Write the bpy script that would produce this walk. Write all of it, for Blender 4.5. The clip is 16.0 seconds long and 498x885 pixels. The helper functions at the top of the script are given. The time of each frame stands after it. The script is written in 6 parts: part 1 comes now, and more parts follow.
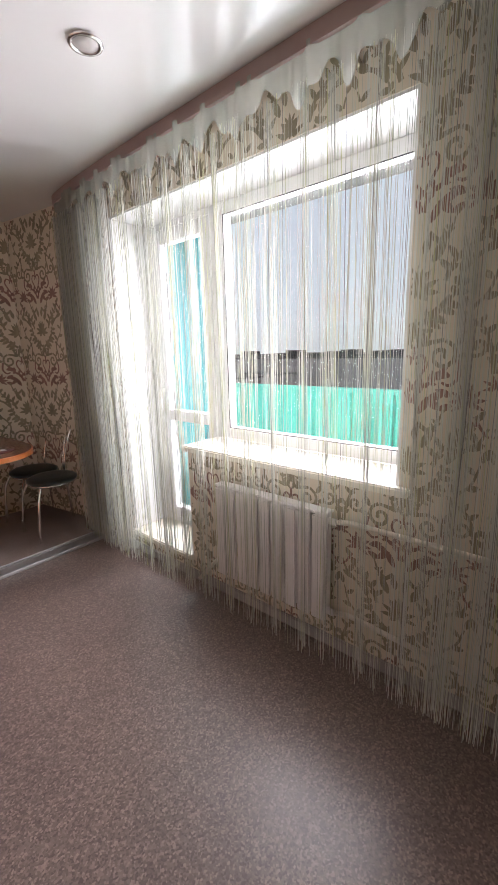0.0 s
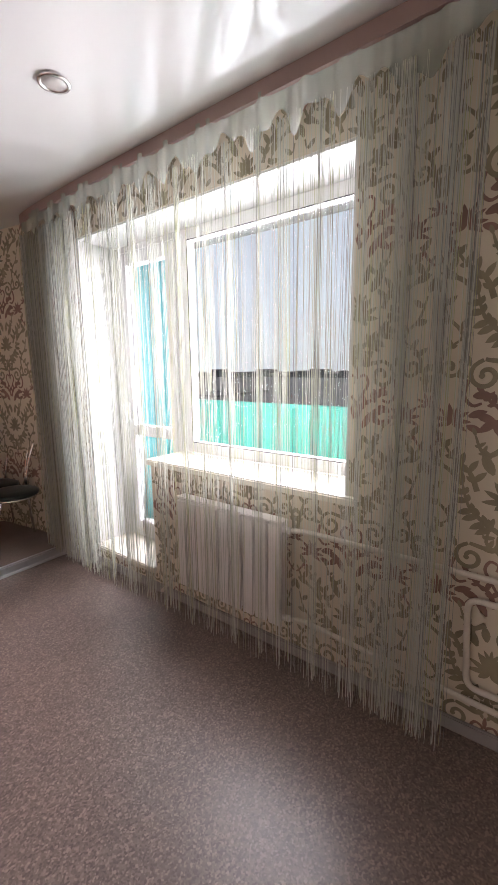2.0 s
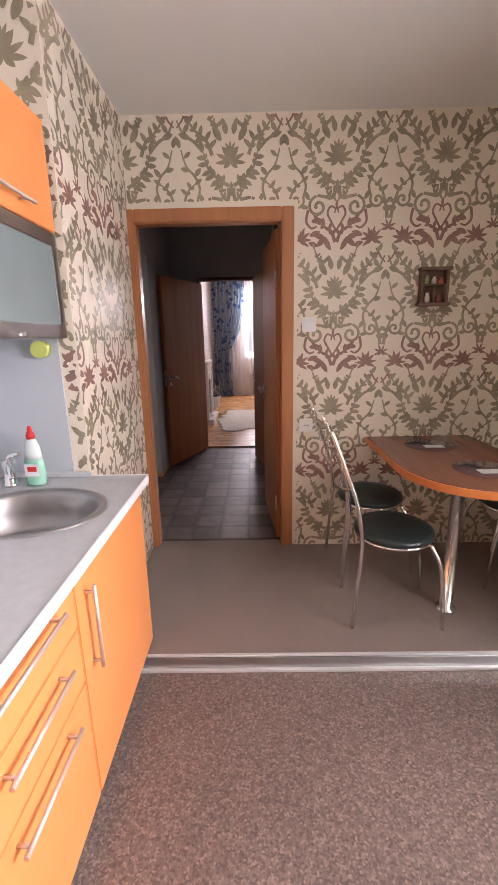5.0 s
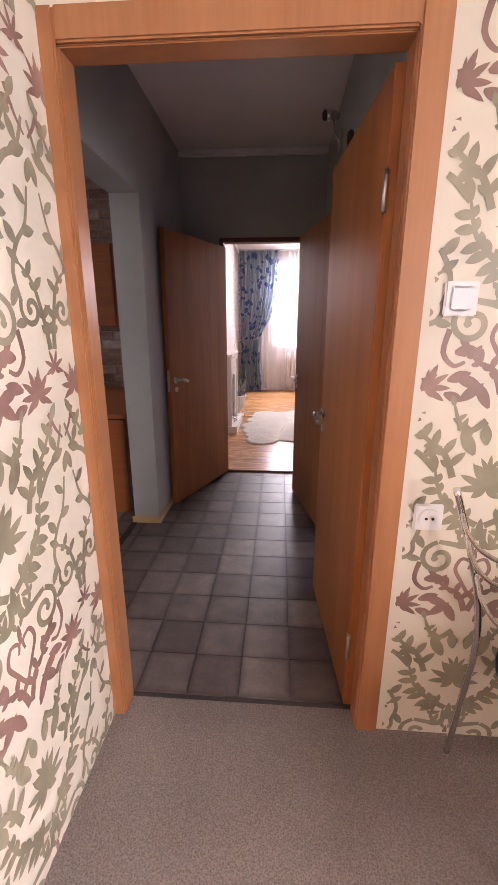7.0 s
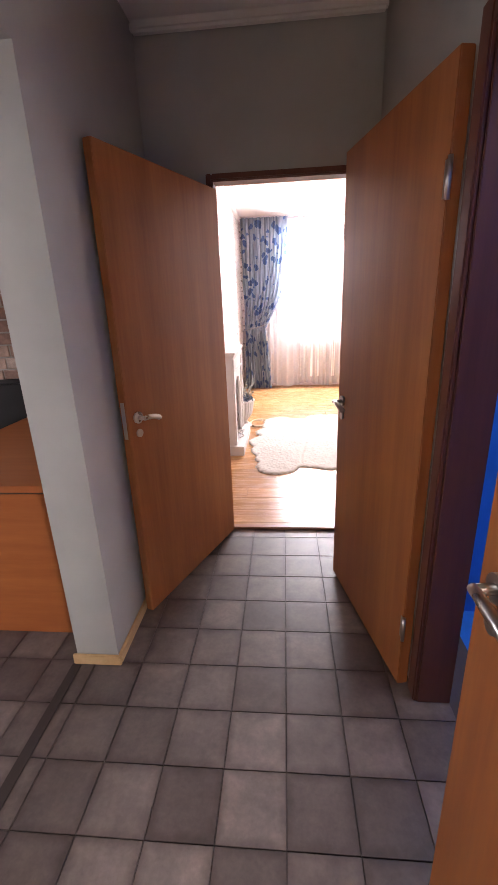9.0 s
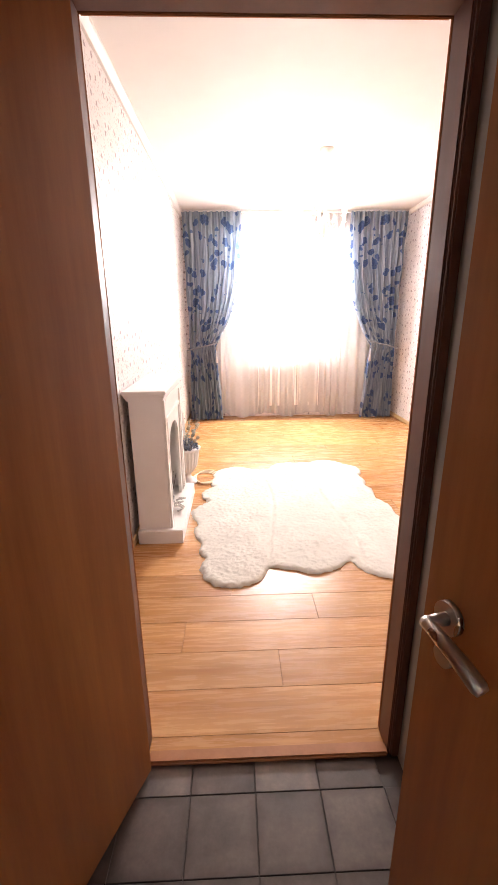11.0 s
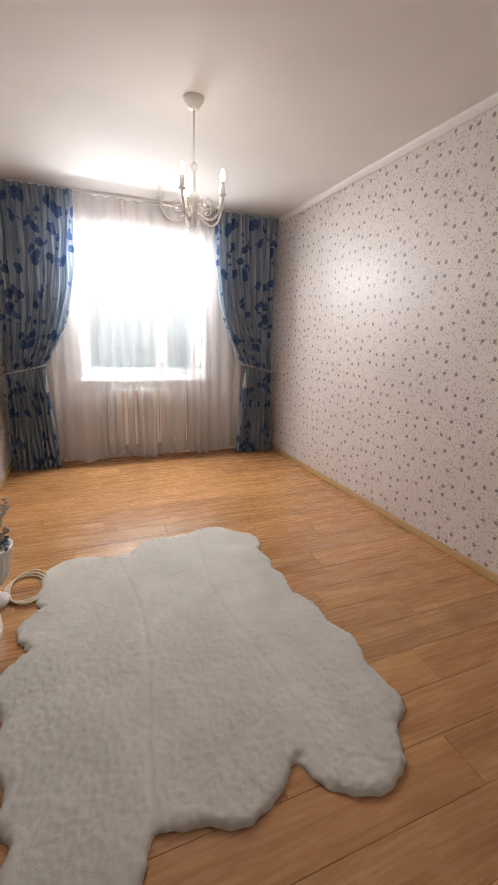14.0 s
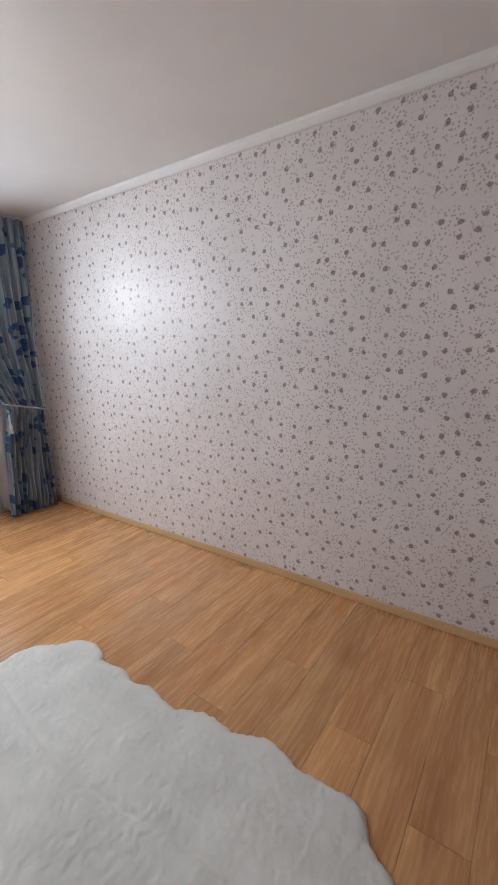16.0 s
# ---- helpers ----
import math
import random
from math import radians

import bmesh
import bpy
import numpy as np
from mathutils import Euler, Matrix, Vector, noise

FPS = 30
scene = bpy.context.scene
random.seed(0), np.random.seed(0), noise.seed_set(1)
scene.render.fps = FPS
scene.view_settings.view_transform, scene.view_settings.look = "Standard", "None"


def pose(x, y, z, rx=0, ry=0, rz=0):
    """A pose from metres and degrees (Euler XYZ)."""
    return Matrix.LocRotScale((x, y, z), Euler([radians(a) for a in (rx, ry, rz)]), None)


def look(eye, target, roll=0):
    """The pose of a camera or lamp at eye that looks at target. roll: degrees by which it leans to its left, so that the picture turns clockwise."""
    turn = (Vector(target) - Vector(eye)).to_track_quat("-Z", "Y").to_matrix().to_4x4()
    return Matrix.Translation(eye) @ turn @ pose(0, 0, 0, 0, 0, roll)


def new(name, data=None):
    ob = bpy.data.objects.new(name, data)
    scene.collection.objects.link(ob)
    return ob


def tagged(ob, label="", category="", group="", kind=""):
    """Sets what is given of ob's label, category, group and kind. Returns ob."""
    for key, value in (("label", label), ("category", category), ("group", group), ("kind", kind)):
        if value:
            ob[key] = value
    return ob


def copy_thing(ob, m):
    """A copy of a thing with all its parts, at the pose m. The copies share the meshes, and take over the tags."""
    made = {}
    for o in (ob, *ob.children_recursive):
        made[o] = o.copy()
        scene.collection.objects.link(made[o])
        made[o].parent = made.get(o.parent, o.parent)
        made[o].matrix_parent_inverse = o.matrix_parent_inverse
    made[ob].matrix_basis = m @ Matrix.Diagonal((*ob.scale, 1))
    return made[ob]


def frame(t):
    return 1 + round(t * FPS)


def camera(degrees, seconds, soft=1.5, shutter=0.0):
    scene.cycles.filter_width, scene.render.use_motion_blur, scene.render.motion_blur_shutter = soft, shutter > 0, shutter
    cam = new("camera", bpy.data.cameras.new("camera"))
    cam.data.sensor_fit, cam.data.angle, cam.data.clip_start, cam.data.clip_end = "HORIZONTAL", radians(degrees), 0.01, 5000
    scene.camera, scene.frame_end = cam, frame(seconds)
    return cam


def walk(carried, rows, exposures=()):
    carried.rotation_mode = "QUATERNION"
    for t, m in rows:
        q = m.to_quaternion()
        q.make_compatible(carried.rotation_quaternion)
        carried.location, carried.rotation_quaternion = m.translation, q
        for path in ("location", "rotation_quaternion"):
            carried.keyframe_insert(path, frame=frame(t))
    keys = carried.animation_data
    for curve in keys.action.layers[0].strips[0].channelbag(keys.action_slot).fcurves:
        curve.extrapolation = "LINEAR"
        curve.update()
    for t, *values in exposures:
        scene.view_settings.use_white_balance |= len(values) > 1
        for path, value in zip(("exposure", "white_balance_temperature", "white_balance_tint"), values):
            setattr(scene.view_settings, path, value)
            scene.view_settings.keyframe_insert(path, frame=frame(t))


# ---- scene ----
cam = camera(62.1, 16.0)
PATH = [
    (0, (0.071, 0.186, 1.507), (1.579, 1.426, 1.073), -1.5),
    (0.5, (0.017, 0.09, 1.502), (1.628, 1.207, 1.109), -1.3),
    (1, (0.008, 0.039, 1.512), (1.681, 1.073, 1.15), -1.4),
    (1.5, (0.001, 0.023, 1.515), (1.681, 1.052, 1.169), -1.2),
    (2, (0.025, 0.074, 1.504), (1.632, 1.211, 1.151), -0.6),
    (2.5, (0.088, 0.223, 1.485), (1.491, 1.598, 1.107), -0.1),
    (3, (0.115, 0.428, 1.479), (1.196, 2.06, 1.068), 0.2),
    (3.5, (0.143, 0.656, 1.461), (0.784, 2.505, 1.048), -0.1),
    (4, (0.188, 0.966, 1.503), (0.422, 2.905, 1.074), 0.1),
    (4.5, (0.136, 1.305, 1.463), (0.181, 3.249, 0.995), -0.5),
    (5, (0.08, 1.638, 1.459), (0.055, 3.577, 0.968), -1.1),
    (5.2, (0.076, 1.75, 1.442), (0.028, 3.692, 0.959), -1.0),
    (7.3, (-0.07, 3.259, 1.471), (-0.215, 5.171, 0.899), -0.1),
    (7.5, (-0.091, 3.388, 1.462), (-0.238, 5.295, 0.876), -0.4),
    (8, (-0.158, 3.751, 1.495), (-0.296, 5.64, 0.854), -1.6),
    (8.5, (-0.17, 4.015, 1.502), (-0.337, 5.906, 0.871), -2.1),
    (8.7, (-0.17, 4.165, 1.51), (-0.345, 6.066, 0.873), -2.2),
    (10.8, (-0.192, 5.677, 1.491), (-0.18, 7.592, 0.912), -0.9),
    (11, (-0.214, 5.816, 1.496), (-0.152, 7.732, 0.923), -0.6),
    (11.5, (-0.253, 6.094, 1.497), (-0.113, 8.005, 0.925), -0.2),
    (12, (-0.22, 6.392, 1.495), (-0.031, 8.302, 0.933), -0.1),
    (12.5, (-0.191, 6.607, 1.486), (0.081, 8.506, 0.921), 0.4),
    (13, (-0.197, 6.763, 1.493), (0.198, 8.648, 0.952), 0.7),
    (13.5, (-0.179, 6.887, 1.508), (0.353, 8.741, 0.978), 1.1),
    (14, (-0.135, 7.03, 1.506), (0.597, 8.824, 1.011), 1.5),
    (14.5, (-0.054, 7.223, 1.531), (0.916, 8.917, 1.096), 1.7),
    (15, (0.009, 7.449, 1.548), (1.214, 8.997, 1.157), 1.6),
    (15.5, (-0.043, 7.601, 1.615), (1.401, 8.924, 1.209), 0.6),
    (16, (-0.144, 7.702, 1.652), (1.454, 8.819, 1.207), -0.9),
]
EXPOSURES = [
    (0.0, -0.36, 6500, 28), (1.0, -0.26, 6500, 30), (2.0, -0.30, 6500, 29), (2.6, -0.36, 6500, 27), (3.5, -0.10, 6700, 33), (4.0, 0.18, 6700, 33), (5.0, 0.45, 6800, 32), (7.5, 1.42, 6700, 31), (8.0, 1.72, 6700, 29), (8.5, 2.12, 6600, 27),
    (11.0, 2.0, 7200, 22), (11.5, 1.5, 7200, 18), (12.0, 1.00, 6900, 15), (12.5, 0.75, 6600, 12), (13.5, 0.40, 6500, 11), (14.5, 0.20, 7000, 15), (15.5, 0.15, 7100, 17), (16.0, 0.35, 5800, 8)]
walk(cam, [(t, look(e, g, r)) for t, e, g, r in PATH], EXPOSURES)

# ---- light ----
world = bpy.data.worlds.new("sky")
scene.world = world
world.use_nodes = True
wn = world.node_tree.nodes
wl = world.node_tree.links
sky = wn.new("ShaderNodeTexSky")
sky.sky_type = "NISHITA"
sky.sun_disc = False
sky.sun_elevation = radians(50)
sky.sun_rotation = radians(135)
sky.air_density = 1.0
sky.dust_density = 1.0
veil = wn.new("ShaderNodeMix")
veil.data_type = "RGBA"
veil.inputs[0].default_value = 0.8
veil.inputs[7].default_value = (6.6, 7.2, 7.5, 1)
wl.new(sky.outputs[0], veil.inputs[6])
wl.new(veil.outputs[2], wn["Background"].inputs[0])
wn["Background"].inputs[1].default_value = 0.15
sun = new("sun", bpy.data.lights.new("sun", "SUN"))
sun.data.energy = 1.0
sun.data.angle = radians(40)
sun.data.color = (1.0, 0.96, 0.9)
sun.matrix_basis = look((7, -7, 12), (0, 0, 0))


def area(name, eye, target, sx, sy, power, color=(1, 1, 1), spread=180):
    lamp = new(name, bpy.data.lights.new(name, "AREA"))
    lamp.data.shape = "RECTANGLE"
    lamp.data.size, lamp.data.size_y = sx, sy
    lamp.data.energy = power
    lamp.data.spread = radians(spread)
    lamp.data.color = color
    lamp.matrix_basis = look(eye, target)
    return lamp


area("daylight_bedroom_window", (0.57, 12.30, 2.38), (0.57, 9.4, 0.9), 1.34, 0.28, 175, (0.93, 0.97, 1.0), 170)
area("daylight_kitchen_window", (2.42, 1.38, 1.75), (0.2, 1.47, 1.15), 1.35, 1.45, 118, (0.98, 0.99, 1.0), 145)
area("daylight_balcony_door", (2.46, 2.40, 1.35), (0.2, 2.49, 0.85), 0.6, 2.1, 55, (0.96, 0.99, 1.0), 145)
# added fill that brightens the blue bathroom; no fitting stands there
area("bathroom_ceiling_lamp", (0.95, 5.5, 2.66), (0.95, 5.5, 0.0), 0.5, 0.5, 4, (1.0, 0.97, 0.92))
# added out-of-view fill for the study, set in an invented opening
area("daylight_study_window", (-4.35, 5.6, 1.6), (-2.0, 5.6, 1.2), 1.4, 1.4, 3.5, (0.95, 0.98, 1.0))

# ---- materials ----


class Mat:
    """A principled material with a small helper to add nodes."""

    def __init__(self, name, color=(0.8, 0.8, 0.8), rough=0.6, metal=0.0):
        self.m = bpy.data.materials.new(name)
        self.m.use_nodes = True
        self.t = self.m.node_tree
        self.b = self.t.nodes["Principled BSDF"]
        self.b.inputs["Base Color"].default_value = (*color, 1)
        self.b.inputs["Roughness"].default_value = rough
        self.b.inputs["Metallic"].default_value = metal

    def n(self, kind, **inputs):
        nd = self.t.nodes.new("ShaderNode" + kind)
        for k, v in inputs.items():
            key = k.replace("_", " ")
            if isinstance(v, bpy.types.NodeSocket):
                self.t.links.new(v, nd.inputs[key])
            else:
                nd.inputs[key].default_value = v
        return nd

    def link(self, a, b):
        self.t.links.new(a, b)

    def coords(self, scale=(1, 1, 1), rot=(0, 0, 0), kind="Object"):
        tc = self.t.nodes.new("ShaderNodeTexCoord")
        mp = self.t.nodes.new("ShaderNodeMapping")
        mp.inputs["Scale"].default_value = scale
        mp.inputs["Rotation"].default_value = rot
        self.link(tc.outputs[kind], mp.inputs[0])
        return mp.outputs[0]

    def noise(self, vec, scale, detail=3.0, rough=0.55):
        nd = self.n("TexNoise", Scale=scale, Detail=detail, Roughness=rough)
        if vec is not None:
            self.link(vec, nd.inputs["Vector"])
        return nd.outputs[0]

    def ramp(self, fac, stops):
        nd = self.t.nodes.new("ShaderNodeValToRGB")
        self.link(fac, nd.inputs[0])
        el = nd.color_ramp.elements
        while len(el) < len(stops):
            el.new(0.5)
        for e, (p, c) in zip(el, stops):
            e.position = p
            e.color = (*c, 1) if len(c) == 3 else c
        return nd.outputs[0]

    def mix(self, fac, a, b, blend="MIX"):
        nd = self.t.nodes.new("ShaderNodeMix")
        nd.data_type = "RGBA"
        nd.blend_type = blend
        for sock, v in ((nd.inputs[0], fac), (nd.inputs[6], a), (nd.inputs[7], b)):
            if isinstance(v, bpy.types.NodeSocket):
                self.link(v, sock)
            elif isinstance(v, (int, float)):
                sock.default_value = v
            else:
                sock.default_value = (*v, 1)
        return nd.outputs[2]

    def math(self, op, a, b=0.0):
        nd = self.t.nodes.new("ShaderNodeMath")
        nd.operation = op
        for sock, v in ((nd.inputs[0], a), (nd.inputs[1], b)):
            if isinstance(v, bpy.types.NodeSocket):
                self.link(v, sock)
            else:
                sock.default_value = v
        return nd.outputs[0]

    def color(self, s):
        self.link(s, self.b.inputs["Base Color"])
        return self

    def roughness(self, s):
        self.link(s, self.b.inputs["Roughness"])
        return self

    def bump(self, h, strength=0.2, dist=0.002):
        nd = self.n("Bump", Strength=strength, Distance=dist)
        self.link(h, nd.inputs["Height"])
        self.link(nd.outputs[0], self.b.inputs["Normal"])
        return self


def plain(name, color, rough=0.5, metal=0.0, vary=0.08, scale=6.0, bump=0.0, fine=120.0):
    """A surface with two scales of gentle variation."""
    m = Mat(name, color, rough, metal)
    v = m.coords()
    lo = tuple(c * (1 - vary) for c in color)
    hi = tuple(min(1, c * (1 + vary)) for c in color)
    big = m.noise(v, scale, 4)
    m.color(m.ramp(big, [(0.3, lo), (0.7, hi)]))
    small = m.noise(v, fine if metal < 0.5 else 12.0, 2)
    amp = 0.12 if metal < 0.5 else 0.05
    r = m.math("ADD", m.math("MULTIPLY", small, amp), rough - amp / 2)
    m.roughness(r)
    if bump:
        m.bump(small, bump, 0.001)
    return m.m


def wood(name, dark, light, rough=0.35, along="z", scale=1.0, rand=0.0):
    """Grain stretched along one axis."""
    m = Mat(name, light, rough)
    s = {"x": (0.7, 9, 9), "y": (9, 0.7, 9), "z": (9, 9, 0.7)}[along]
    v = m.coords(tuple(k * scale for k in s))
    if rand:
        oi = m.t.nodes.new("ShaderNodeObjectInfo")
        add = m.t.nodes.new("ShaderNodeVectorMath")
        add.operation = "ADD"
        sc = m.n("CombineXYZ")
        r40 = m.math("MULTIPLY", oi.outputs["Random"], 40.0)
        for i in range(3):
            m.link(r40, sc.inputs[i])
        m.link(v, add.inputs[0])
        m.link(sc.outputs[0], add.inputs[1])
        v = add.outputs[0]
    g = m.noise(v, 1.3, 5, 0.6)
    f = m.noise(v, 9.0, 3, 0.6)
    col = m.ramp(g, [(0.3, dark), (0.5, tuple((a + b) / 2 for a, b in zip(dark, light))), (0.68, light)])
    col = m.mix(0.25, col, m.ramp(f, [(0.35, dark), (0.65, light)]))
    if rand:
        tone = m.ramp(oi.outputs["Random"], [(0.0, (0.84, 0.84, 0.84)), (1.0, (1.08, 1.05, 1.0))])
        col = m.mix(rand, col, tone, "MULTIPLY")
    m.color(col)
    m.roughness(m.math("ADD", m.math("MULTIPLY", f, 0.16), rough - 0.08))
    m.bump(f, 0.06, 0.001)
    return m.m


def lino_material():
    m = Mat("speckled_lino", (0.2, 0.15, 0.13), 0.38)
    v = m.coords()
    vo = m.n("TexVoronoi", Scale=150.0)
    m.link(v, vo.inputs["Vector"])
    cell = m.t.nodes.new("ShaderNodeSeparateColor")
    m.link(vo.outputs["Color"], cell.inputs[0])
    flecks = m.ramp(cell.outputs[0], [(0.0, (0.115, 0.085, 0.075)), (0.45, (0.175, 0.135, 0.118)), (0.75, (0.215, 0.165, 0.145)), (1.0, (0.32, 0.25, 0.215))])
    big = m.ramp(m.noise(v, 1.6, 4), [(0.3, (0.86, 0.84, 0.84)), (0.7, (1.06, 1.04, 1.02))])
    m.color(m.mix(1.0, flecks, big, "MULTIPLY"))
    m.roughness(m.math("ADD", m.math("MULTIPLY", m.noise(v, 40, 3), 0.2), 0.22))
    m.bump(cell.outputs[0], 0.12, 0.001)
    return m.m


def carpet_material():
    m = Mat("ribbed_carpet", (0.2, 0.165, 0.14), 0.9)
    v = m.coords()
    w1 = m.n("TexVoronoi", Scale=170.0)
    m.link(v, w1.inputs["Vector"])
    nz = m.noise(v, 260, 2)
    h = m.math("ADD", m.math("MULTIPLY", w1.outputs["Distance"], 0.6), nz)
    col = m.ramp(h, [(0.5, (0.15, 0.115, 0.10)), (1.05, (0.30, 0.24, 0.205))])
    big = m.ramp(m.noise(v, 3, 4), [(0.3, (0.86, 0.86, 0.86)), (0.7, (1.05, 1.05, 1.05))])
    m.color(m.mix(1.0, col, big, "MULTIPLY"))
    m.bump(h, 0.5, 0.003)
    return m.m


def tile_material():
    m = Mat("printed_tile", (0.25, 0.2, 0.18), 0.45)
    oi = m.t.nodes.new("ShaderNodeObjectInfo")
    v = m.coords()
    base = m.ramp(oi.outputs["Random"], [(0.0, (0.105, 0.080, 0.074)), (0.5, (0.145, 0.115, 0.105)), (1.0, (0.215, 0.175, 0.158))])
    add = m.t.nodes.new("ShaderNodeVectorMath")
    add.operation = "ADD"
    away = m.n("CombineXYZ")
    m.link(m.math("MULTIPLY", oi.outputs["Random"], 37.0), away.inputs[0])
    m.link(m.math("MULTIPLY", oi.outputs["Random"], 61.0), away.inputs[1])
    m.link(v, add.inputs[0])
    m.link(away.outputs[0], add.inputs[1])
    cloud = m.ramp(m.noise(add.outputs[0], 7, 5, 0.65), [(0.3, (0.62, 0.62, 0.62)), (0.7, (1.25, 1.23, 1.2))])
    fine = m.ramp(m.noise(add.outputs[0], 60, 4, 0.7), [(0.3, (0.86, 0.86, 0.86)), (0.7, (1.1, 1.1, 1.1))])
    col = m.mix(1.0, m.mix(1.0, base, cloud, "MULTIPLY"), fine, "MULTIPLY")
    # printed dark rim of each tile
    sep = m.t.nodes.new("ShaderNodeSeparateXYZ")
    m.link(v, sep.inputs[0])
    rim = m.math("MAXIMUM", m.math("ABSOLUTE", sep.outputs[0]), m.math("ABSOLUTE", sep.outputs[1]))
    rim = m.math("ADD", rim, m.math("MULTIPLY", m.noise(add.outputs[0], 18, 3), 0.03))
    m.color(m.mix(1.0, col, m.ramp(rim, [(0.085, (1, 1, 1)), (0.118, (0.6, 0.57, 0.56))]), "MULTIPLY"))
    m.roughness(m.math("ADD", m.math("MULTIPLY", m.noise(v, 30, 3), 0.2), 0.34))
    m.bump(m.noise(v, 90, 3), 0.12, 0.001)
    return m.m


def rose_paper():
    m = Mat("rose_sprig_wallpaper", (0.7, 0.62, 0.6), 0.55)
    v = m.coords()
    dist = m.n("TexNoise", Scale=60.0, Detail=2.0)
    m.link(v, dist.inputs["Vector"])
    sep = m.t.nodes.new("ShaderNodeSeparateXYZ")
    m.link(v, sep.inputs[0])
    flat = m.n("CombineXYZ")
    m.link(m.math("ADD", sep.outputs[0], sep.outputs[1]), flat.inputs[0])
    m.link(sep.outputs[2], flat.inputs[1])
    wob = m.mix(0.010, flat.outputs[0], dist.outputs["Color"], "LINEAR_LIGHT")
    base = m.ramp(m.noise(v, 1.4, 4), [(0.3, (0.66, 0.60, 0.57)), (0.7, (0.74, 0.67, 0.64))])
    # leaf flecks
    f1 = m.n("TexVoronoi", Scale=48.0)
    f1.voronoi_dimensions = "2D"
    m.link(wob, f1.inputs["Vector"])
    leaf = m.ramp(f1.outputs["Distance"], [(0.20, (1, 1, 1)), (0.30, (0, 0, 0))])
    keep = m.ramp(m.noise(v, 22, 2), [(0.42, (0, 0, 0)), (0.50, (1, 1, 1))])
    lm = m.mix(1.0, leaf, keep, "MULTIPLY")
    c1 = m.t.nodes.new("ShaderNodeSeparateColor")
    m.link(f1.outputs["Color"], c1.inputs[0])
    leafcol = m.ramp(c1.outputs[0], [(0.0, (0.42, 0.38, 0.36)), (0.6, (0.49, 0.39, 0.38)), (1.0, (0.45, 0.43, 0.40))])
    col = m.mix(lm, base, leafcol)
    # rose heads
    f2 = m.n("TexVoronoi", Scale=9.5, Randomness=0.6)
    f2.voronoi_dimensions = "2D"
    m.link(wob, f2.inputs["Vector"])
    rose = m.ramp(f2.outputs["Distance"], [(0.10, (1, 1, 1)), (0.15, (0, 0, 0))])
    petals = m.ramp(m.noise(v, 190, 2), [(0.4, (0.20, 0.155, 0.15)), (0.62, (0.40, 0.32, 0.31))])
    m.color(m.mix(rose, col, petals))
    m.roughness(m.math("ADD", m.math("MULTIPLY", m.noise(v, 150, 2), 0.15), 0.40))
    m.bump(m.noise(v, 180, 3), 0.15, 0.001)
    return m.m


def brick_paper():
    m = Mat("old_brick", (0.4, 0.25, 0.2), 0.8)
    oi = m.t.nodes.new("ShaderNodeObjectInfo")
    v = m.coords()
    base = m.ramp(oi.outputs["Random"], [(0.0, (0.26, 0.14, 0.10)), (0.4, (0.38, 0.24, 0.18)), (0.75, (0.48, 0.35, 0.28)), (1.0, (0.60, 0.50, 0.43))])
    blot = m.ramp(m.noise(v, 14, 5, 0.7), [(0.3, (0.6, 0.58, 0.56)), (0.7, (1.25, 1.22, 1.2))])
    m.color(m.mix(1.0, base, blot, "MULTIPLY"))
    m.bump(m.noise(v, 70, 4), 0.4, 0.004)
    return m.m


def drape_material():
    m = Mat("blue_floral_drape", (0.2, 0.3, 0.45), 0.75)
    uv = m.coords((1, 1, 1), kind="UV")
    v = m.coords((1, 1, 1))
    st = m.noise(m.coords((26, 26, 1.6)), 1.0, 3)
    base = m.ramp(st, [(0.36, (0.21, 0.265, 0.345)), (0.52, (0.33, 0.40, 0.48)), (0.66, (0.47, 0.54, 0.60))])
    wn_ = m.n("TexNoise", Scale=9.0, Detail=2.0)
    m.link(uv, wn_.inputs["Vector"])
    wob = m.mix(0.06, uv, wn_.outputs["Color"], "LINEAR_LIGHT")
    f = m.n("TexVoronoi", Scale=8.5, Randomness=0.95)
    m.link(wob, f.inputs["Vector"])
    flower = m.ramp(f.outputs["Distance"], [(0.40, (1, 1, 1)), (0.43, (0, 0, 0))])
    ring = m.ramp(f.outputs["Distance"], [(0.0, (0.16, 0.25, 0.40)), (0.12, (0.05, 0.09, 0.21)), (0.22, (0.09, 0.16, 0.31)), (0.30, (0.06, 0.11, 0.27)), (0.40, (0.10, 0.18, 0.34))])
    pick = m.t.nodes.new("ShaderNodeSeparateColor")
    m.link(f.outputs["Color"], pick.inputs[0])
    on = m.ramp(pick.outputs[0], [(0.14, (0, 0, 0)), (0.16, (1, 1, 1))])
    col = m.mix(m.mix(1.0, flower, on, "MULTIPLY"), base, ring)
    m.color(col)
    m.bump(m.noise(v, 260, 2), 0.1, 0.001)
    tr = m.n("BsdfTranslucent")
    m.link(col, tr.inputs[0])
    mx = m.t.nodes.new("ShaderNodeMixShader")
    mx.inputs[0].default_value = 0.28
    m.link(m.b.outputs[0], mx.inputs[1])
    m.link(tr.outputs[0], mx.inputs[2])
    m.link(mx.outputs[0], m.t.nodes["Material Output"].inputs[0])
    return m.m


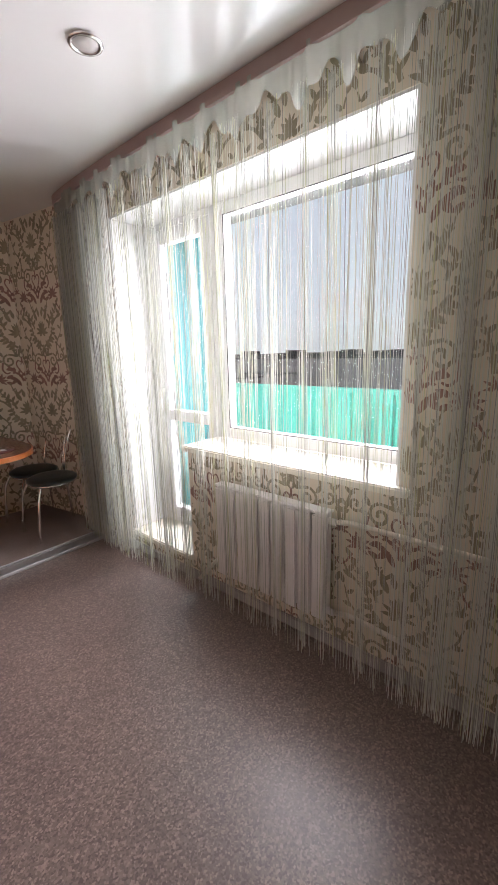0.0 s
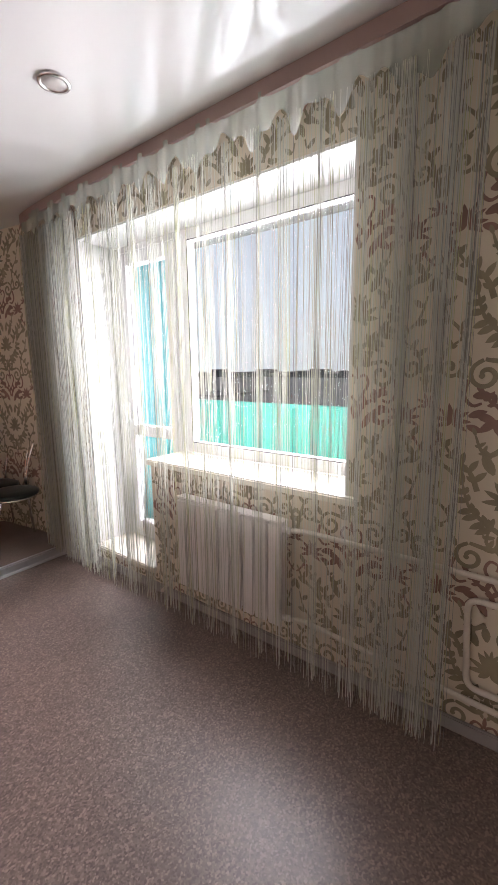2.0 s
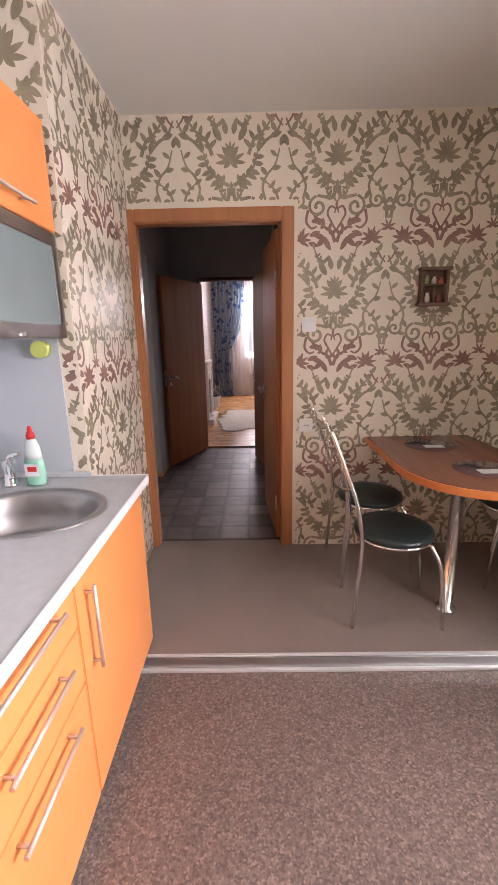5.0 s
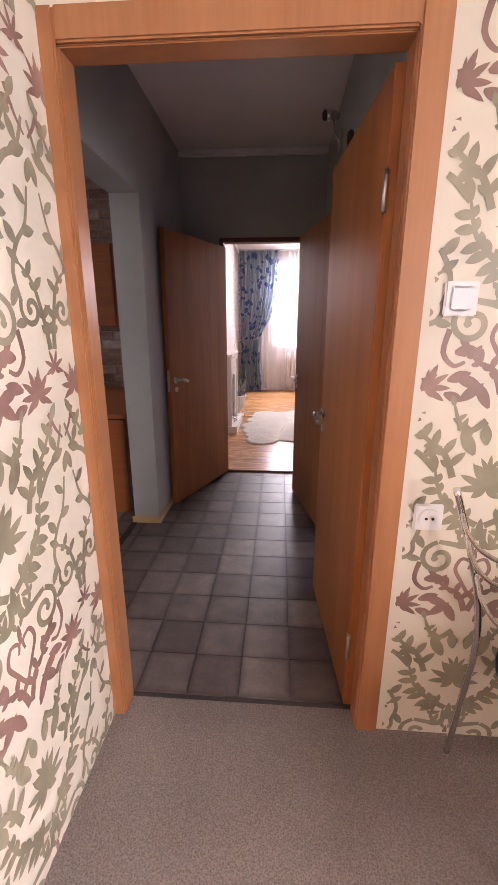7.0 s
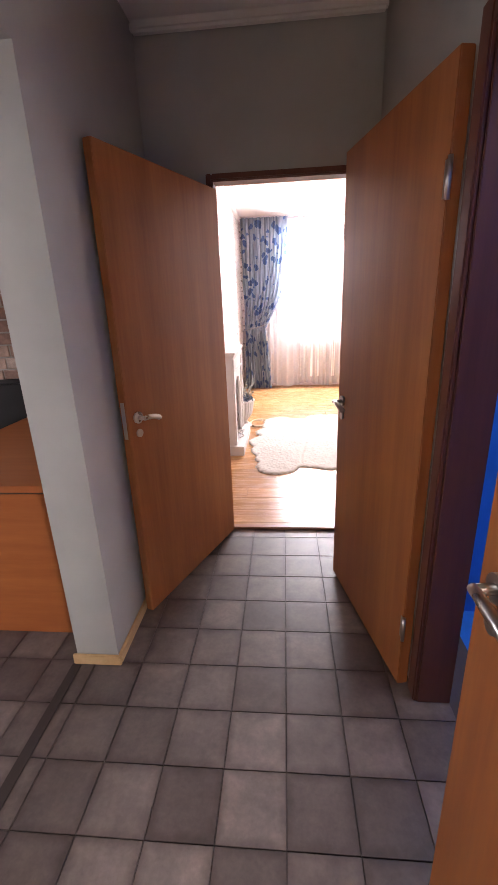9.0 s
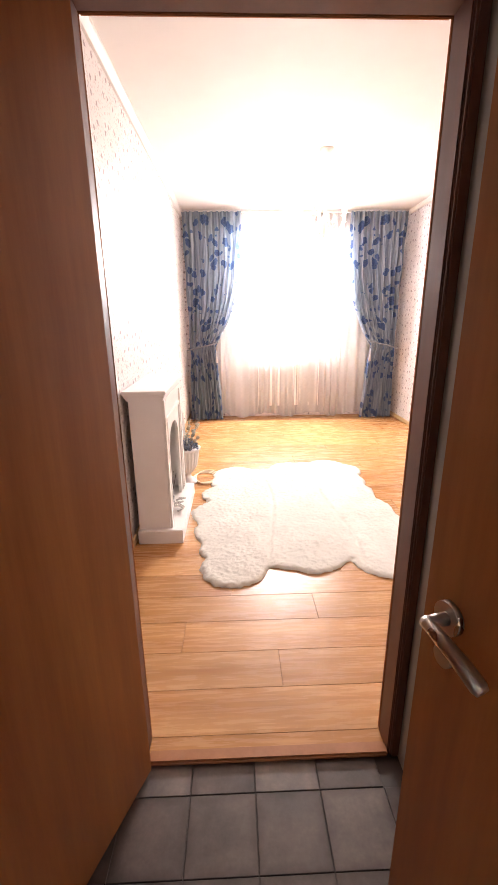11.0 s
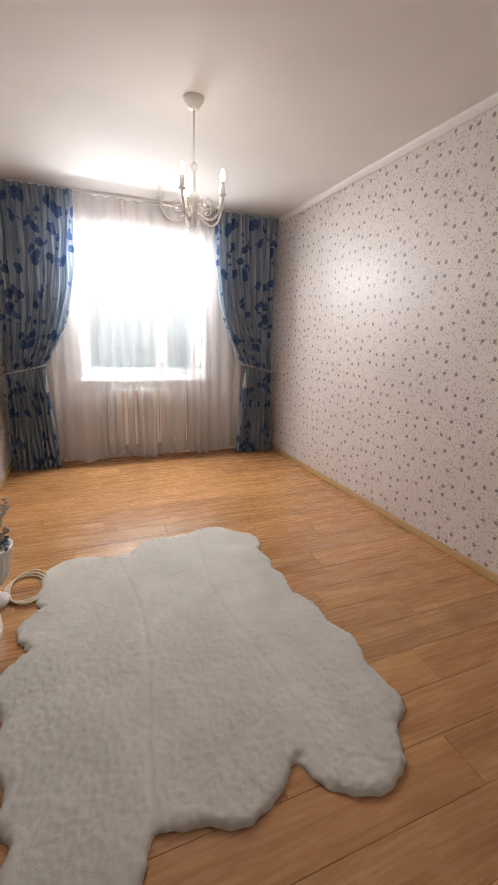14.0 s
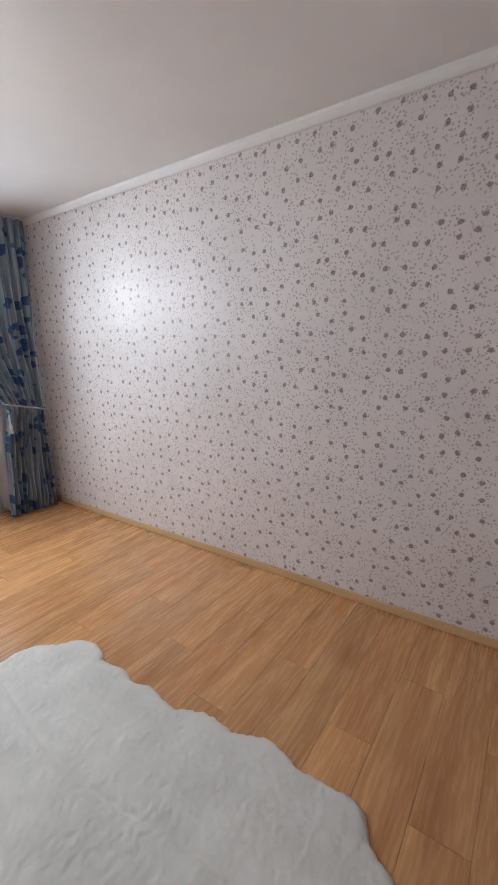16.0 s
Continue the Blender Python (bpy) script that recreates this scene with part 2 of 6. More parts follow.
def sheer(name, color, clear, translucent=0.5):
    """Thin woven voile: part see-through, part diffusing."""
    m = Mat(name, color, 0.8)
    v = m.coords((1, 1, 1))
    tr = m.n("BsdfTranslucent")
    tr.inputs[0].default_value = (*color, 1)
    mx = m.t.nodes.new("ShaderNodeMixShader")
    mx.inputs[0].default_value = translucent
    m.link(m.b.outputs[0], mx.inputs[1])
    m.link(tr.outputs[0], mx.inputs[2])
    tp = m.n("BsdfTransparent")
    mx2 = m.t.nodes.new("ShaderNodeMixShader")
    m.link(m.math("ADD", m.math("MULTIPLY", m.noise(v, 500, 1), 0.12), clear - 0.06), mx2.inputs[0])
    m.link(mx.outputs[0], mx2.inputs[1])
    m.link(tp.outputs[0], mx2.inputs[2])
    m.link(mx2.outputs[0], m.t.nodes["Material Output"].inputs[0])
    return m.m


def glass_material():
    m = bpy.data.materials.new("window_glass")
    m.use_nodes = True
    t = m.node_tree
    t.nodes.remove(t.nodes["Principled BSDF"])
    tp = t.nodes.new("ShaderNodeBsdfTransparent")
    tp.inputs[0].default_value = (0.93, 0.97, 0.96, 1)
    gl = t.nodes.new("ShaderNodeBsdfGlossy")
    gl.inputs["Roughness"].default_value = 0.02
    mx = t.nodes.new("ShaderNodeMixShader")
    mx.inputs[0].default_value = 0.06
    t.links.new(tp.outputs[0], mx.inputs[1])
    t.links.new(gl.outputs[0], mx.inputs[2])
    t.links.new(mx.outputs[0], t.nodes["Material Output"].inputs[0])
    return m


def glow(name, color, power):
    m = Mat(name, color, 0.4)
    m.b.inputs["Emission Color"].default_value = (*color, 1)
    m.b.inputs["Emission Strength"].default_value = power
    return m.m


def thread_material():
    m = Mat("curtain_thread", (0.7, 0.72, 0.68), 0.6)
    g = m.t.nodes.new("ShaderNodeNewGeometry")
    col = m.ramp(g.outputs["Random Per Island"], [(0.0, (0.22, 0.22, 0.21)), (0.14, (0.50, 0.52, 0.48)), (0.4, (0.68, 0.70, 0.64)), (0.66, (0.72, 0.73, 0.69)), (0.8, (0.55, 0.56, 0.30)), (0.9, (0.68, 0.70, 0.64)), (1.0, (0.74, 0.75, 0.71))])
    m.color(col)
    tr = m.n("BsdfTranslucent")
    m.link(col, tr.inputs[0])
    mx = m.t.nodes.new("ShaderNodeMixShader")
    mx.inputs[0].default_value = 0.45
    m.link(m.b.outputs[0], mx.inputs[1])
    m.link(tr.outputs[0], mx.inputs[2])
    m.link(mx.outputs[0], m.t.nodes["Material Output"].inputs[0])
    return m.m


M_LINO = lino_material()
M_CARPET = carpet_material()
M_TILE = tile_material()
M_GROUT = plain("dark_joint", (0.075, 0.06, 0.055), 0.7)
M_ROSE = rose_paper()
M_BRICK = brick_paper()
M_MORTAR = plain("mortar", (0.36, 0.31, 0.27), 0.9, bump=0.4)
M_DRAPE = drape_material()
M_SHEER = sheer("white_voile", (0.82, 0.82, 0.82), 0.54, 0.12)
M_HEADER = sheer("pale_green_voile", (0.52, 0.56, 0.50), 0.42, 0.5)
M_THREAD = thread_material()
M_GLASS = glass_material()
M_PAPER = plain("damask_ground", (0.74, 0.66, 0.54), 0.5, vary=0.07, scale=1.6, bump=0.15, fine=220)
M_GREEN = plain("damask_green_print", (0.30, 0.258, 0.172), 0.38, vary=0.25, scale=9)
M_BROWN = plain("damask_brown_print", (0.29, 0.165, 0.13), 0.38, vary=0.25, scale=9)
M_STRETCH = plain("glossy_stretch_ceiling", (0.78, 0.79, 0.77), 0.085, vary=0.02, scale=1.5)
M_CEIL = plain("white_ceiling", (0.82, 0.80, 0.78), 0.75, vary=0.03, scale=2)
M_GREYWALL = plain("grey_painted_wall", (0.42, 0.425, 0.40), 0.65, vary=0.06, scale=3, bump=0.15)
M_PLASTER = plain("white_plaster", (0.76, 0.74, 0.72), 0.7, vary=0.04, bump=0.1)
M_PVC = plain("white_pvc", (0.82, 0.83, 0.82), 0.3, vary=0.03)
M_SILL = plain("cream_pvc_sill", (0.80, 0.77, 0.66), 0.3, vary=0.03)
M_WHITE = plain("white_enamel", (0.80, 0.78, 0.76), 0.35, vary=0.03)
M_PIPE = plain("cream_pipe_paint", (0.72, 0.66, 0.58), 0.35, vary=0.06, scale=12)
M_CORNICE = plain("white_cornice", (0.80, 0.78, 0.75), 0.6, vary=0.03)
M_ORANGE = plain("orange_laminate_front", (0.82, 0.30, 0.095), 0.36, vary=0.03)
M_COUNTER = plain("pale_grey_worktop", (0.50, 0.52, 0.53), 0.35, vary=0.06, scale=30)
M_EDGE = plain("white_edging", (0.75, 0.76, 0.77), 0.4)
M_SPLASH = plain("grey_blue_splashback", (0.46, 0.50, 0.53), 0.3, vary=0.03)
M_STEEL = plain("brushed_steel", (0.60, 0.58, 0.55), 0.28, 1.0, vary=0.06)
M_HANDLE = plain("satin_handle_metal", (0.62, 0.52, 0.47), 0.42, 0.55)
M_NOSE = plain("pale_step_nosing", (0.62, 0.62, 0.62), 0.35, 0.3)
M_SINK = plain("satin_sink_steel", (0.42, 0.41, 0.40), 0.40, 0.9, vary=0.04, scale=3, fine=15)
M_CHROME = plain("chrome", (0.78, 0.77, 0.76), 0.12, 1.0, vary=0.03)
M_ALU = plain("aluminium_trim", (0.62, 0.63, 0.64), 0.3, 1.0, vary=0.05)
M_BRONZE = plain("dark_bronze", (0.20, 0.15, 0.12), 0.3, 1.0)
M_DOOR = wood("walnut_veneer", (0.31, 0.10, 0.03), (0.48, 0.19, 0.058), 0.38, "z", 0.8)
M_CASING = wood("cherry_casing", (0.34, 0.13, 0.05), (0.46, 0.20, 0.085), 0.36, "z", 0.8)
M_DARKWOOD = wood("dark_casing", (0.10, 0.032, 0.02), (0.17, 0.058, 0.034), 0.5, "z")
M_DESK = wood("orange_desk_wood", (0.34, 0.095, 0.026), (0.46, 0.15, 0.042), 0.4, "x")
M_TABLE = wood("table_top", (0.20, 0.075, 0.045), (0.28, 0.115, 0.07), 0.2, "y")
M_TABLEEDGE = plain("orange_table_edge", (0.62, 0.20, 0.055), 0.35)
M_LAM = wood("maple_laminate", (0.34, 0.14, 0.047), (0.64, 0.35, 0.145), 0.27, "x", 0.9, 0.8)
M_LAMEDGE = plain("laminate_joint", (0.40, 0.21, 0.09), 0.6)
M_BASEB = wood("light_wood_skirting", (0.50, 0.31, 0.14), (0.64, 0.43, 0.22), 0.4, "y")
M_SEAT = plain("dark_green_leatherette", (0.016, 0.028, 0.027), 0.32, vary=0.2, bump=0.15)
M_BLACK = plain("black_plastic", (0.02, 0.02, 0.022), 0.45, vary=0.1)
M_TURQ = plain("turquoise_sheet", (0.10, 0.62, 0.52), 0.5, vary=0.06)
M_TURQ2 = plain("turquoise_panel", (0.16, 0.62, 0.68), 0.5, vary=0.06)
M_CONCRETE = plain("concrete", (0.42, 0.41, 0.40), 0.85, vary=0.1, bump=0.3)
M_RUG = plain("white_wool", (0.60, 0.575, 0.52), 0.95, vary=0.10, scale=5, bump=1.0, fine=170)
M_FIRE = plain("white_painted_wood", (0.76, 0.72, 0.69), 0.45, vary=0.03)
M_RAIL = plain("mauve_rail_fascia", (0.33, 0.235, 0.215), 0.45, vary=0.05)
M_FROST = plain("frosted_glass", (0.20, 0.25, 0.25), 0.18, vary=0.05)
M_OVEN = plain("oven_dark_glass", (0.025, 0.018, 0.016), 0.1)
M_BLUE = plain("blue_bathroom_tile", (0.02, 0.20, 0.66), 0.3)
M_GREYB = plain("grey_skirting", (0.34, 0.32, 0.31), 0.4)
M_BULB = glow("lit_candle_bulb", (1.0, 0.93, 0.82), 16.0)
M_LENS = plain("lamp_lens", (0.55, 0.53, 0.50), 0.35)

# ---- geometry helpers ----


def box(bm, a, b, r=0.0):
    """An axis-aligned box between two corners, edges rounded by r."""
    lo = [min(p, q) for p, q in zip(a, b)]
    hi = [max(p, q) for p, q in zip(a, b)]
    c = [(p + q) / 2 for p, q in zip(lo, hi)]
    s = [q - p for p, q in zip(lo, hi)]
    res = bmesh.ops.create_cube(bm, size=1, matrix=Matrix.LocRotScale(c, None, s))
    if r:
        es = {e for v in res["verts"] for e in v.link_edges}
        bmesh.ops.bevel(bm, geom=list(es), offset=r, segments=2, affect="EDGES", clamp_overlap=True)
    return bm


def boxes(*items, r=0.0):
    bm = bmesh.new()
    for a, b in items:
        box(bm, a, b, r)
    return bm


def tube(bm, pts, r, n=8, closed=False, caps=True):
    """A round bar along a polyline; r may be a list."""
    pts = [Vector(p) for p in pts]
    rings = []
    up = Vector((0, 0, 1))
    for i, p in enumerate(pts):
        a = pts[i - 1] if i or closed else p
        b = pts[(i + 1) % len(pts)] if i < len(pts) - 1 or closed else p
        d = (b - a).normalized()
        if abs(d.dot(up)) > 0.98:
            up = Vector((0, 1, 0)) if abs(d.y) < 0.9 else Vector((1, 0, 0))
        s = d.cross(up).normalized()
        up = s.cross(d).normalized()
        rr = r[i] if isinstance(r, (list, tuple)) else r
        rings.append([bm.verts.new(p + rr * (math.cos(2 * math.pi * k / n) * s + math.sin(2 * math.pi * k / n) * up)) for k in range(n)])
    for i in range(len(rings) - (0 if closed else 1)):
        q, w = rings[i], rings[(i + 1) % len(rings)]
        for k in range(n):
            f = bm.faces.new((q[k], q[(k + 1) % n], w[(k + 1) % n], w[k]))
            f.smooth = True
    if caps and not closed:
        bm.faces.new(rings[0][::-1])
        bm.faces.new(rings[-1])
    return bm


def curve(pts, steps=8):
    """A smooth line through control points."""
    pts = [Vector(p) for p in pts]
    out = []
    for i in range(len(pts) - 1):
        p0, p1, p2, p3 = pts[max(i - 1, 0)], pts[i], pts[i + 1], pts[min(i + 2, len(pts) - 1)]
        for k in range(steps):
            t = k / steps
            out.append(0.5 * (2 * p1 + (p2 - p0) * t + (2 * p0 - 5 * p1 + 4 * p2 - p3) * t * t + (3 * p1 - p0 - 3 * p2 + p3) * t ** 3))
    out.append(pts[-1])
    return out


def lathe(bm, profile, c=(0, 0, 0), n=24, caps=True):
    """A turned shape from (radius, height) rows about the vertical through c."""
    rings = []
    for r, z in profile:
        rings.append([bm.verts.new((c[0] + r * math.cos(2 * math.pi * k / n), c[1] + r * math.sin(2 * math.pi * k / n), c[2] + z)) for k in range(n)])
    for q, w in zip(rings, rings[1:]):
        for k in range(n):
            f = bm.faces.new((q[k], q[(k + 1) % n], w[(k + 1) % n], w[k]))
            f.smooth = True
    if caps:
        bm.faces.new(rings[0][::-1])
        bm.faces.new(rings[-1])
    return bm


def prism(bm, outline, z0, z1, r=0.0):
    """A flat outline (x, y) given thickness."""
    lo = [bm.verts.new((x, y, z0)) for x, y in outline]
    hi = [bm.verts.new((x, y, z1)) for x, y in outline]
    n = len(lo)
    fs = [bm.faces.new(lo[::-1]), bm.faces.new(hi)]
    for k in range(n):
        fs.append(bm.faces.new((lo[k], lo[(k + 1) % n], hi[(k + 1) % n], hi[k])))
    if r:
        es = {e for f in fs[:2] for e in f.edges}
        bmesh.ops.bevel(bm, geom=list(es), offset=r, segments=2, affect="EDGES", clamp_overlap=True)
    return bm


def where(ob):
    m = ob.matrix_basis.copy()
    while ob.parent:
        ob = ob.parent
        m = ob.matrix_basis @ m
    return m


def thing(name, at, label, category, group="", kind="", turn=0.0):
    """An empty at the thing's base that parents its parts."""
    ob = new(name)
    ob.empty_display_size = 0.1
    ob.matrix_basis = pose(*at, 0, 0, turn)
    return tagged(ob, label, category, group, kind)


def part(name, bm, material, parent, label="", m=None, local=False, kind=""):
    """Links a bmesh as one mesh object under a thing or a part. The mesh is in the world's axes, unless local."""
    me = bpy.data.meshes.new(name)
    bmesh.ops.recalc_face_normals(bm, faces=bm.faces)
    bm.to_mesh(me)
    bm.free()
    if m is not None:
        me.transform(m)
    mats = material if isinstance(material, (list, tuple)) else [material]
    for k in mats:
        me.materials.append(k)
    ob = new(name, me)
    if parent is not None:
        ob.parent = parent
        if not local:
            me.transform(where(parent).inverted())
    return tagged(ob, label, kind=kind)


def solid(name, bm, material, label, category, kind="structure", m=None, group=""):
    """A top-level mesh."""
    return tagged(part(name, bm, material, None, "", m), label, category, group, kind)


# ---- plan ----
ZP = 0.08      # dining platform, hall and bedroom floor
ZK = 2.63      # kitchen ceiling
ZH = 2.79      # hall ceiling
ZB = 2.85      # bedroom ceiling
KY = 4.22      # kitchen face of the door wall
HY = 6.84      # hall face of the bedroom wall
BY = 6.93      # bedroom face of it
BN = 11.97     # bedroom window wall
BL, BR = -0.90, 2.15
HR, HL = 0.31, -0.88
W = pose(1.73, 0, 0, 0, 0, -2.3)   # frame of the kitchen's window wall: y along it, x outwards


def span_wall(x0, x1, y0, y1, z0, z1, holes, axis):
    """A wall slab with rectangular holes (a0, a1, z0, z1) along its axis, as butted blocks."""
    bm = bmesh.new()
    a0, a1 = (x0, x1) if axis == "x" else (y0, y1)
    cuts = sorted({a0, a1, *[h[0] for h in holes], *[h[1] for h in holes]})
    for p, q in zip(cuts, cuts[1:]):
        mid = (p + q) / 2
        levels = [(z0, z1)]
        for h in holes:
            if h[0] < mid < h[1]:
                levels = [s for lo, hi in levels for s in ((lo, min(hi, h[2])), (max(lo, h[3]), hi)) if s[1] - s[0] > 1e-4]
        for lo, hi in levels:
            if axis == "x":
                box(bm, (p, y0, lo), (q, y1, hi))
            else:
                box(bm, (x0, p, lo), (x1, q, hi))
    bmesh.ops.remove_doubles(bm, verts=bm.verts, dist=1e-5)
    return bm


# ---- structure: kitchen ----
solid("floor_kitchen", boxes(((-1.3, -1.4, -0.15), (2.2, 3.21, 0.0))), M_LINO, "brown speckled linoleum floor of the kitchen", "floor")
solid("floor_dining", boxes(((-1.3, 3.21, -0.15), (2.2, KY + 0.07, ZP))), M_CARPET, "raised grey-brown carpeted floor under the dining table", "floor")
nose = thing("trim_step", (0.6, 3.23, 0.0), "grey aluminium nosing strip along the platform edge", "step trim", kind="structure")
part("riser", boxes(((-0.62, 3.198, 0.002), (1.84, 3.211, 0.068)), r=0.002), M_ALU, nose, "grey strip")
part("lip", boxes(((-0.62, 3.192, 0.076), (1.84, 3.212, 0.085)), r=0.004), M_NOSE, nose, "polished aluminium lip")
part("bead", boxes(((-0.62, 3.184, 0.0), (1.84, 3.199, 0.018)), r=0.003), M_NOSE, nose)
solid("ceiling_kitchen", boxes(((-1.3, -1.4, ZK), (2.3, KY + 0.06, ZK + 0.12))), M_STRETCH, "glossy white stretch ceiling", "ceiling")
solid("wall_door", span_wall(-1.3, 2.3, KY, KY + 0.075, -0.15, ZH + 0.2, [(-0.612, 0.275, -0.15, ZP + 2.05)], "x"), M_PAPER, "cream wall with a green and brown damask print", "wall")
solid("wall_column", boxes(((-1.3, 3.312, -0.1), (-0.62, KY - 0.002, ZK + 0.05))), M_PAPER, "wallpapered column beside the worktop", "wall")
CORNER = ((1.757, KY - 0.002), (1.868, 3.36))   # slanting face between the door wall and the curtain's end
cw_ = bmesh.new()
for z in (-0.1, ZK + 0.05):
    for x, y in (*CORNER, (2.2, 3.36), (2.2, KY - 0.002)):
        cw_.verts.new((x, y, z))
cw_.verts.ensure_lookup_table()
cw_.faces.new(cw_.verts[:4])
cw_.faces.new(cw_.verts[4:])
for k in range(4):
    cw_.faces.new([cw_.verts[q] for q in (k, (k + 1) % 4, (k + 1) % 4 + 4, k + 4)])
solid("wall_corner", cw_, M_PAPER, "cream damask wall between the dining corner and the curtain", "wall")
solid("wall_kitchen_back", boxes(((-1.3, -1.4, -0.1), (2.2, -1.25, ZK + 0.1))), M_PAPER, "cream wallpapered kitchen wall", "wall")
solid("wall_kitchen_side", boxes(((-1.3, -1.25, -0.1), (-1.05, 3.31, ZK + 0.1))), M_PAPER, "cream wallpapered wall behind the worktop", "wall")
# the opening: window and balcony door side by side
U0, U1, U2 = 0.76, 2.13, 2.82
ZW, ZT = 0.90, 2.40
solid("wall_window", span_wall(0, 0.42, -1.5, 4.6, -0.2, ZK + 0.2, [(U0, U1, ZW, ZT), (U1, U2, 0.15, ZT)], "y"), M_PAPER, "cream wall with damask print round the balcony window", "wall", m=W)
rv = boxes(((0.004, U0, ZW), (0.33, U0 + 0.012, ZT)), ((0.004, U2 - 0.012, 0.16), (0.33, U2, ZT)), ((0.004, U0 + 0.012, ZT - 0.012), (0.33, U2 - 0.012, ZT)), ((0.004, U1, 0.16), (0.33, U1 + 0.012, ZW)))
solid("trim_reveal", rv, M_PVC, "white plastic lining of the window reveal", "window trim", m=W)

# ---- window and balcony door ----
win = thing("window_1", W @ Vector((0.33, (U0 + U1) / 2, ZW)), "white plastic window with one wide pane", "window", kind="structure")
F0, F1 = 0.30, 0.37


def sash(parent, u0, u1, z0, z1, w, name="window_frame", m=W, d=(F0, F1)):
    bm = boxes(((d[0], u0, z0), (d[1], u0 + w, z1)), ((d[0], u1 - w, z0), (d[1], u1, z1)), ((d[0], u0 + w, z0), (d[1], u1 - w, z0 + w)), ((d[0], u0 + w, z1 - w), (d[1], u1 - w, z1)), r=0.006)
    return part(name, bm, M_PVC, parent, m=m)


sash(win, U0 + 0.012, U1 - 0.02, ZW + 0.03, ZT - 0.012, 0.075)
g = part("pane", boxes(((0.333, U0 + 0.08, ZW + 0.10), (0.339, U1 - 0.09, ZT - 0.08))), M_GLASS, win, "clear window pane", m=W)
g.visible_shadow = False
part("gasket", boxes(((0.296, U0 + 0.084, ZW + 0.102), (0.299, U1 - 0.092, ZW + 0.108)), ((0.296, U0 + 0.084, ZT - 0.09), (0.299, U1 - 0.092, ZT - 0.084)), ((0.296, U0 + 0.084, ZW + 0.108), (0.299, U0 + 0.09, ZT - 0.09)), ((0.296, U1 - 0.098, ZW + 0.108), (0.299, U1 - 0.092, ZT - 0.09))), M_BLACK, win, "dark rubber gasket", m=W)
sill = boxes(((-0.035, U0 - 0.05, ZW - 0.01), (0.31, U1 + 0.03, ZW + 0.028)), r=0.008)
solid("window_sill", sill, M_SILL, "cream plastic window sill above the radiator", "window sill", m=W)
bdoor = thing("door_1", W @ Vector((0.33, (U1 + U2) / 2, 0.16)), "white plastic balcony door with two panes", "balcony door", kind="structure")
sash(bdoor, U1 - 0.02, U2 - 0.012, 0.16, ZT - 0.012, 0.05, "door_frame")
sash(bdoor, U1 + 0.03, U2 - 0.065, 0.215, ZT - 0.065, 0.085, "door_leaf", d=(0.292, 0.362))
part("crossbar", boxes(((0.290, U1 + 0.11, 1.0), (0.362, U2 - 0.145, 1.08)), r=0.006), M_PVC, bdoor, m=W)
for z0, z1 in ((0.29, 1.01), (1.07, ZT - 0.14)):
    g = part("pane", boxes(((0.325, U1 + 0.105, z0), (0.331, U2 - 0.14, z1))), M_GLASS, bdoor, "clear door pane", m=W)
    g.visible_shadow = False
hd = boxes(((0.272, U2 - 0.12, 1.12), (0.294, U2 - 0.09, 1.25)), r=0.005)
box(hd, (0.25, U2 - 0.115, 1.215), (0.272, U2 - 0.095, 1.235), 0.004)
box(hd, (0.245, U2 - 0.118, 1.10), (0.258, U2 - 0.092, 1.235), 0.005)
part("handle", hd, M_PVC, bdoor, "white lever handle", m=W)
solid("door_sill", boxes(((-0.03, U1 - 0.0, 0.128), (0.30, U2 + 0.02, 0.165)), r=0.008), M_SILL, "cream plastic sill of the balcony door", "door sill", m=W)
solid("baseboard_window", boxes(((-0.022, -0.9, 0.002), (-0.001, U1 - 0.06, 0.065)), ((-0.022, U1 - 0.06, 0.002), (-0.001, 3.30, 0.065)), r=0.006), M_GREYB, "grey plastic skirting under the window", "baseboard", m=W)

# ---- structure: hall ----
solid("floor_hall", boxes(((-3.6, KY + 0.06, -0.15), (0.6, HY + 0.04, ZP - 0.006))), M_GROUT, "linoleum floor printed as brown stone tiles", "floor")
solid("ceiling_hall", boxes(((-4.4, KY + 0.075, ZH), (1.6, HY + 0.4, ZH + 0.1))), M_CEIL, "white hall ceiling", "ceiling")
solid("wall_bedroom_door", span_wall(-1.15, 2.4, HY, BY, 0.0, ZB + 0.1, [(-0.555, 0.30, 0.0, ZP + 2.065)], "x"), M_GREYWALL, "grey-painted wall round the bedroom door", "wall")
solid("wall_hall_right", span_wall(HR, HR + 0.12, KY + 0.075, HY, 0.0, ZH + 0.05, [(4.88, 5.62, 0.0, ZP + 2.02)], "y"), M_GREYWALL, "grey-painted hall wall", "wall")
solid("wall_hall_left", boxes(((-1.06, 5.72, 0.0), (HL, HY, ZH + 0.05))), M_GREYWALL, "grey-painted wall end of the hall", "wall")
solid("wall_header", boxes(((-1.06, KY + 0.075, 2.20), (HL, 5.72, ZH + 0.05))), M_GREYWALL, "grey-painted beam over the wide opening", "wall")
crn = bmesh.new()
box(crn, (HL, HY - 0.05, ZH - 0.05), (HR, HY - 0.001, ZH - 0.001), 0.012)
solid("trim_hall", crn, M_CORNICE, "white ceiling cornice in the hall", "cornice")
solid("baseboard_hall", boxes(((HL, 5.72, ZP), (HL + 0.014, 6.83, ZP + 0.05)), ((-1.075, 5.705, ZP), (HL + 0.014, 5.719, ZP + 0.05)), r=0.004), M_BASEB, "light wooden skirting round the wall end", "baseboard")
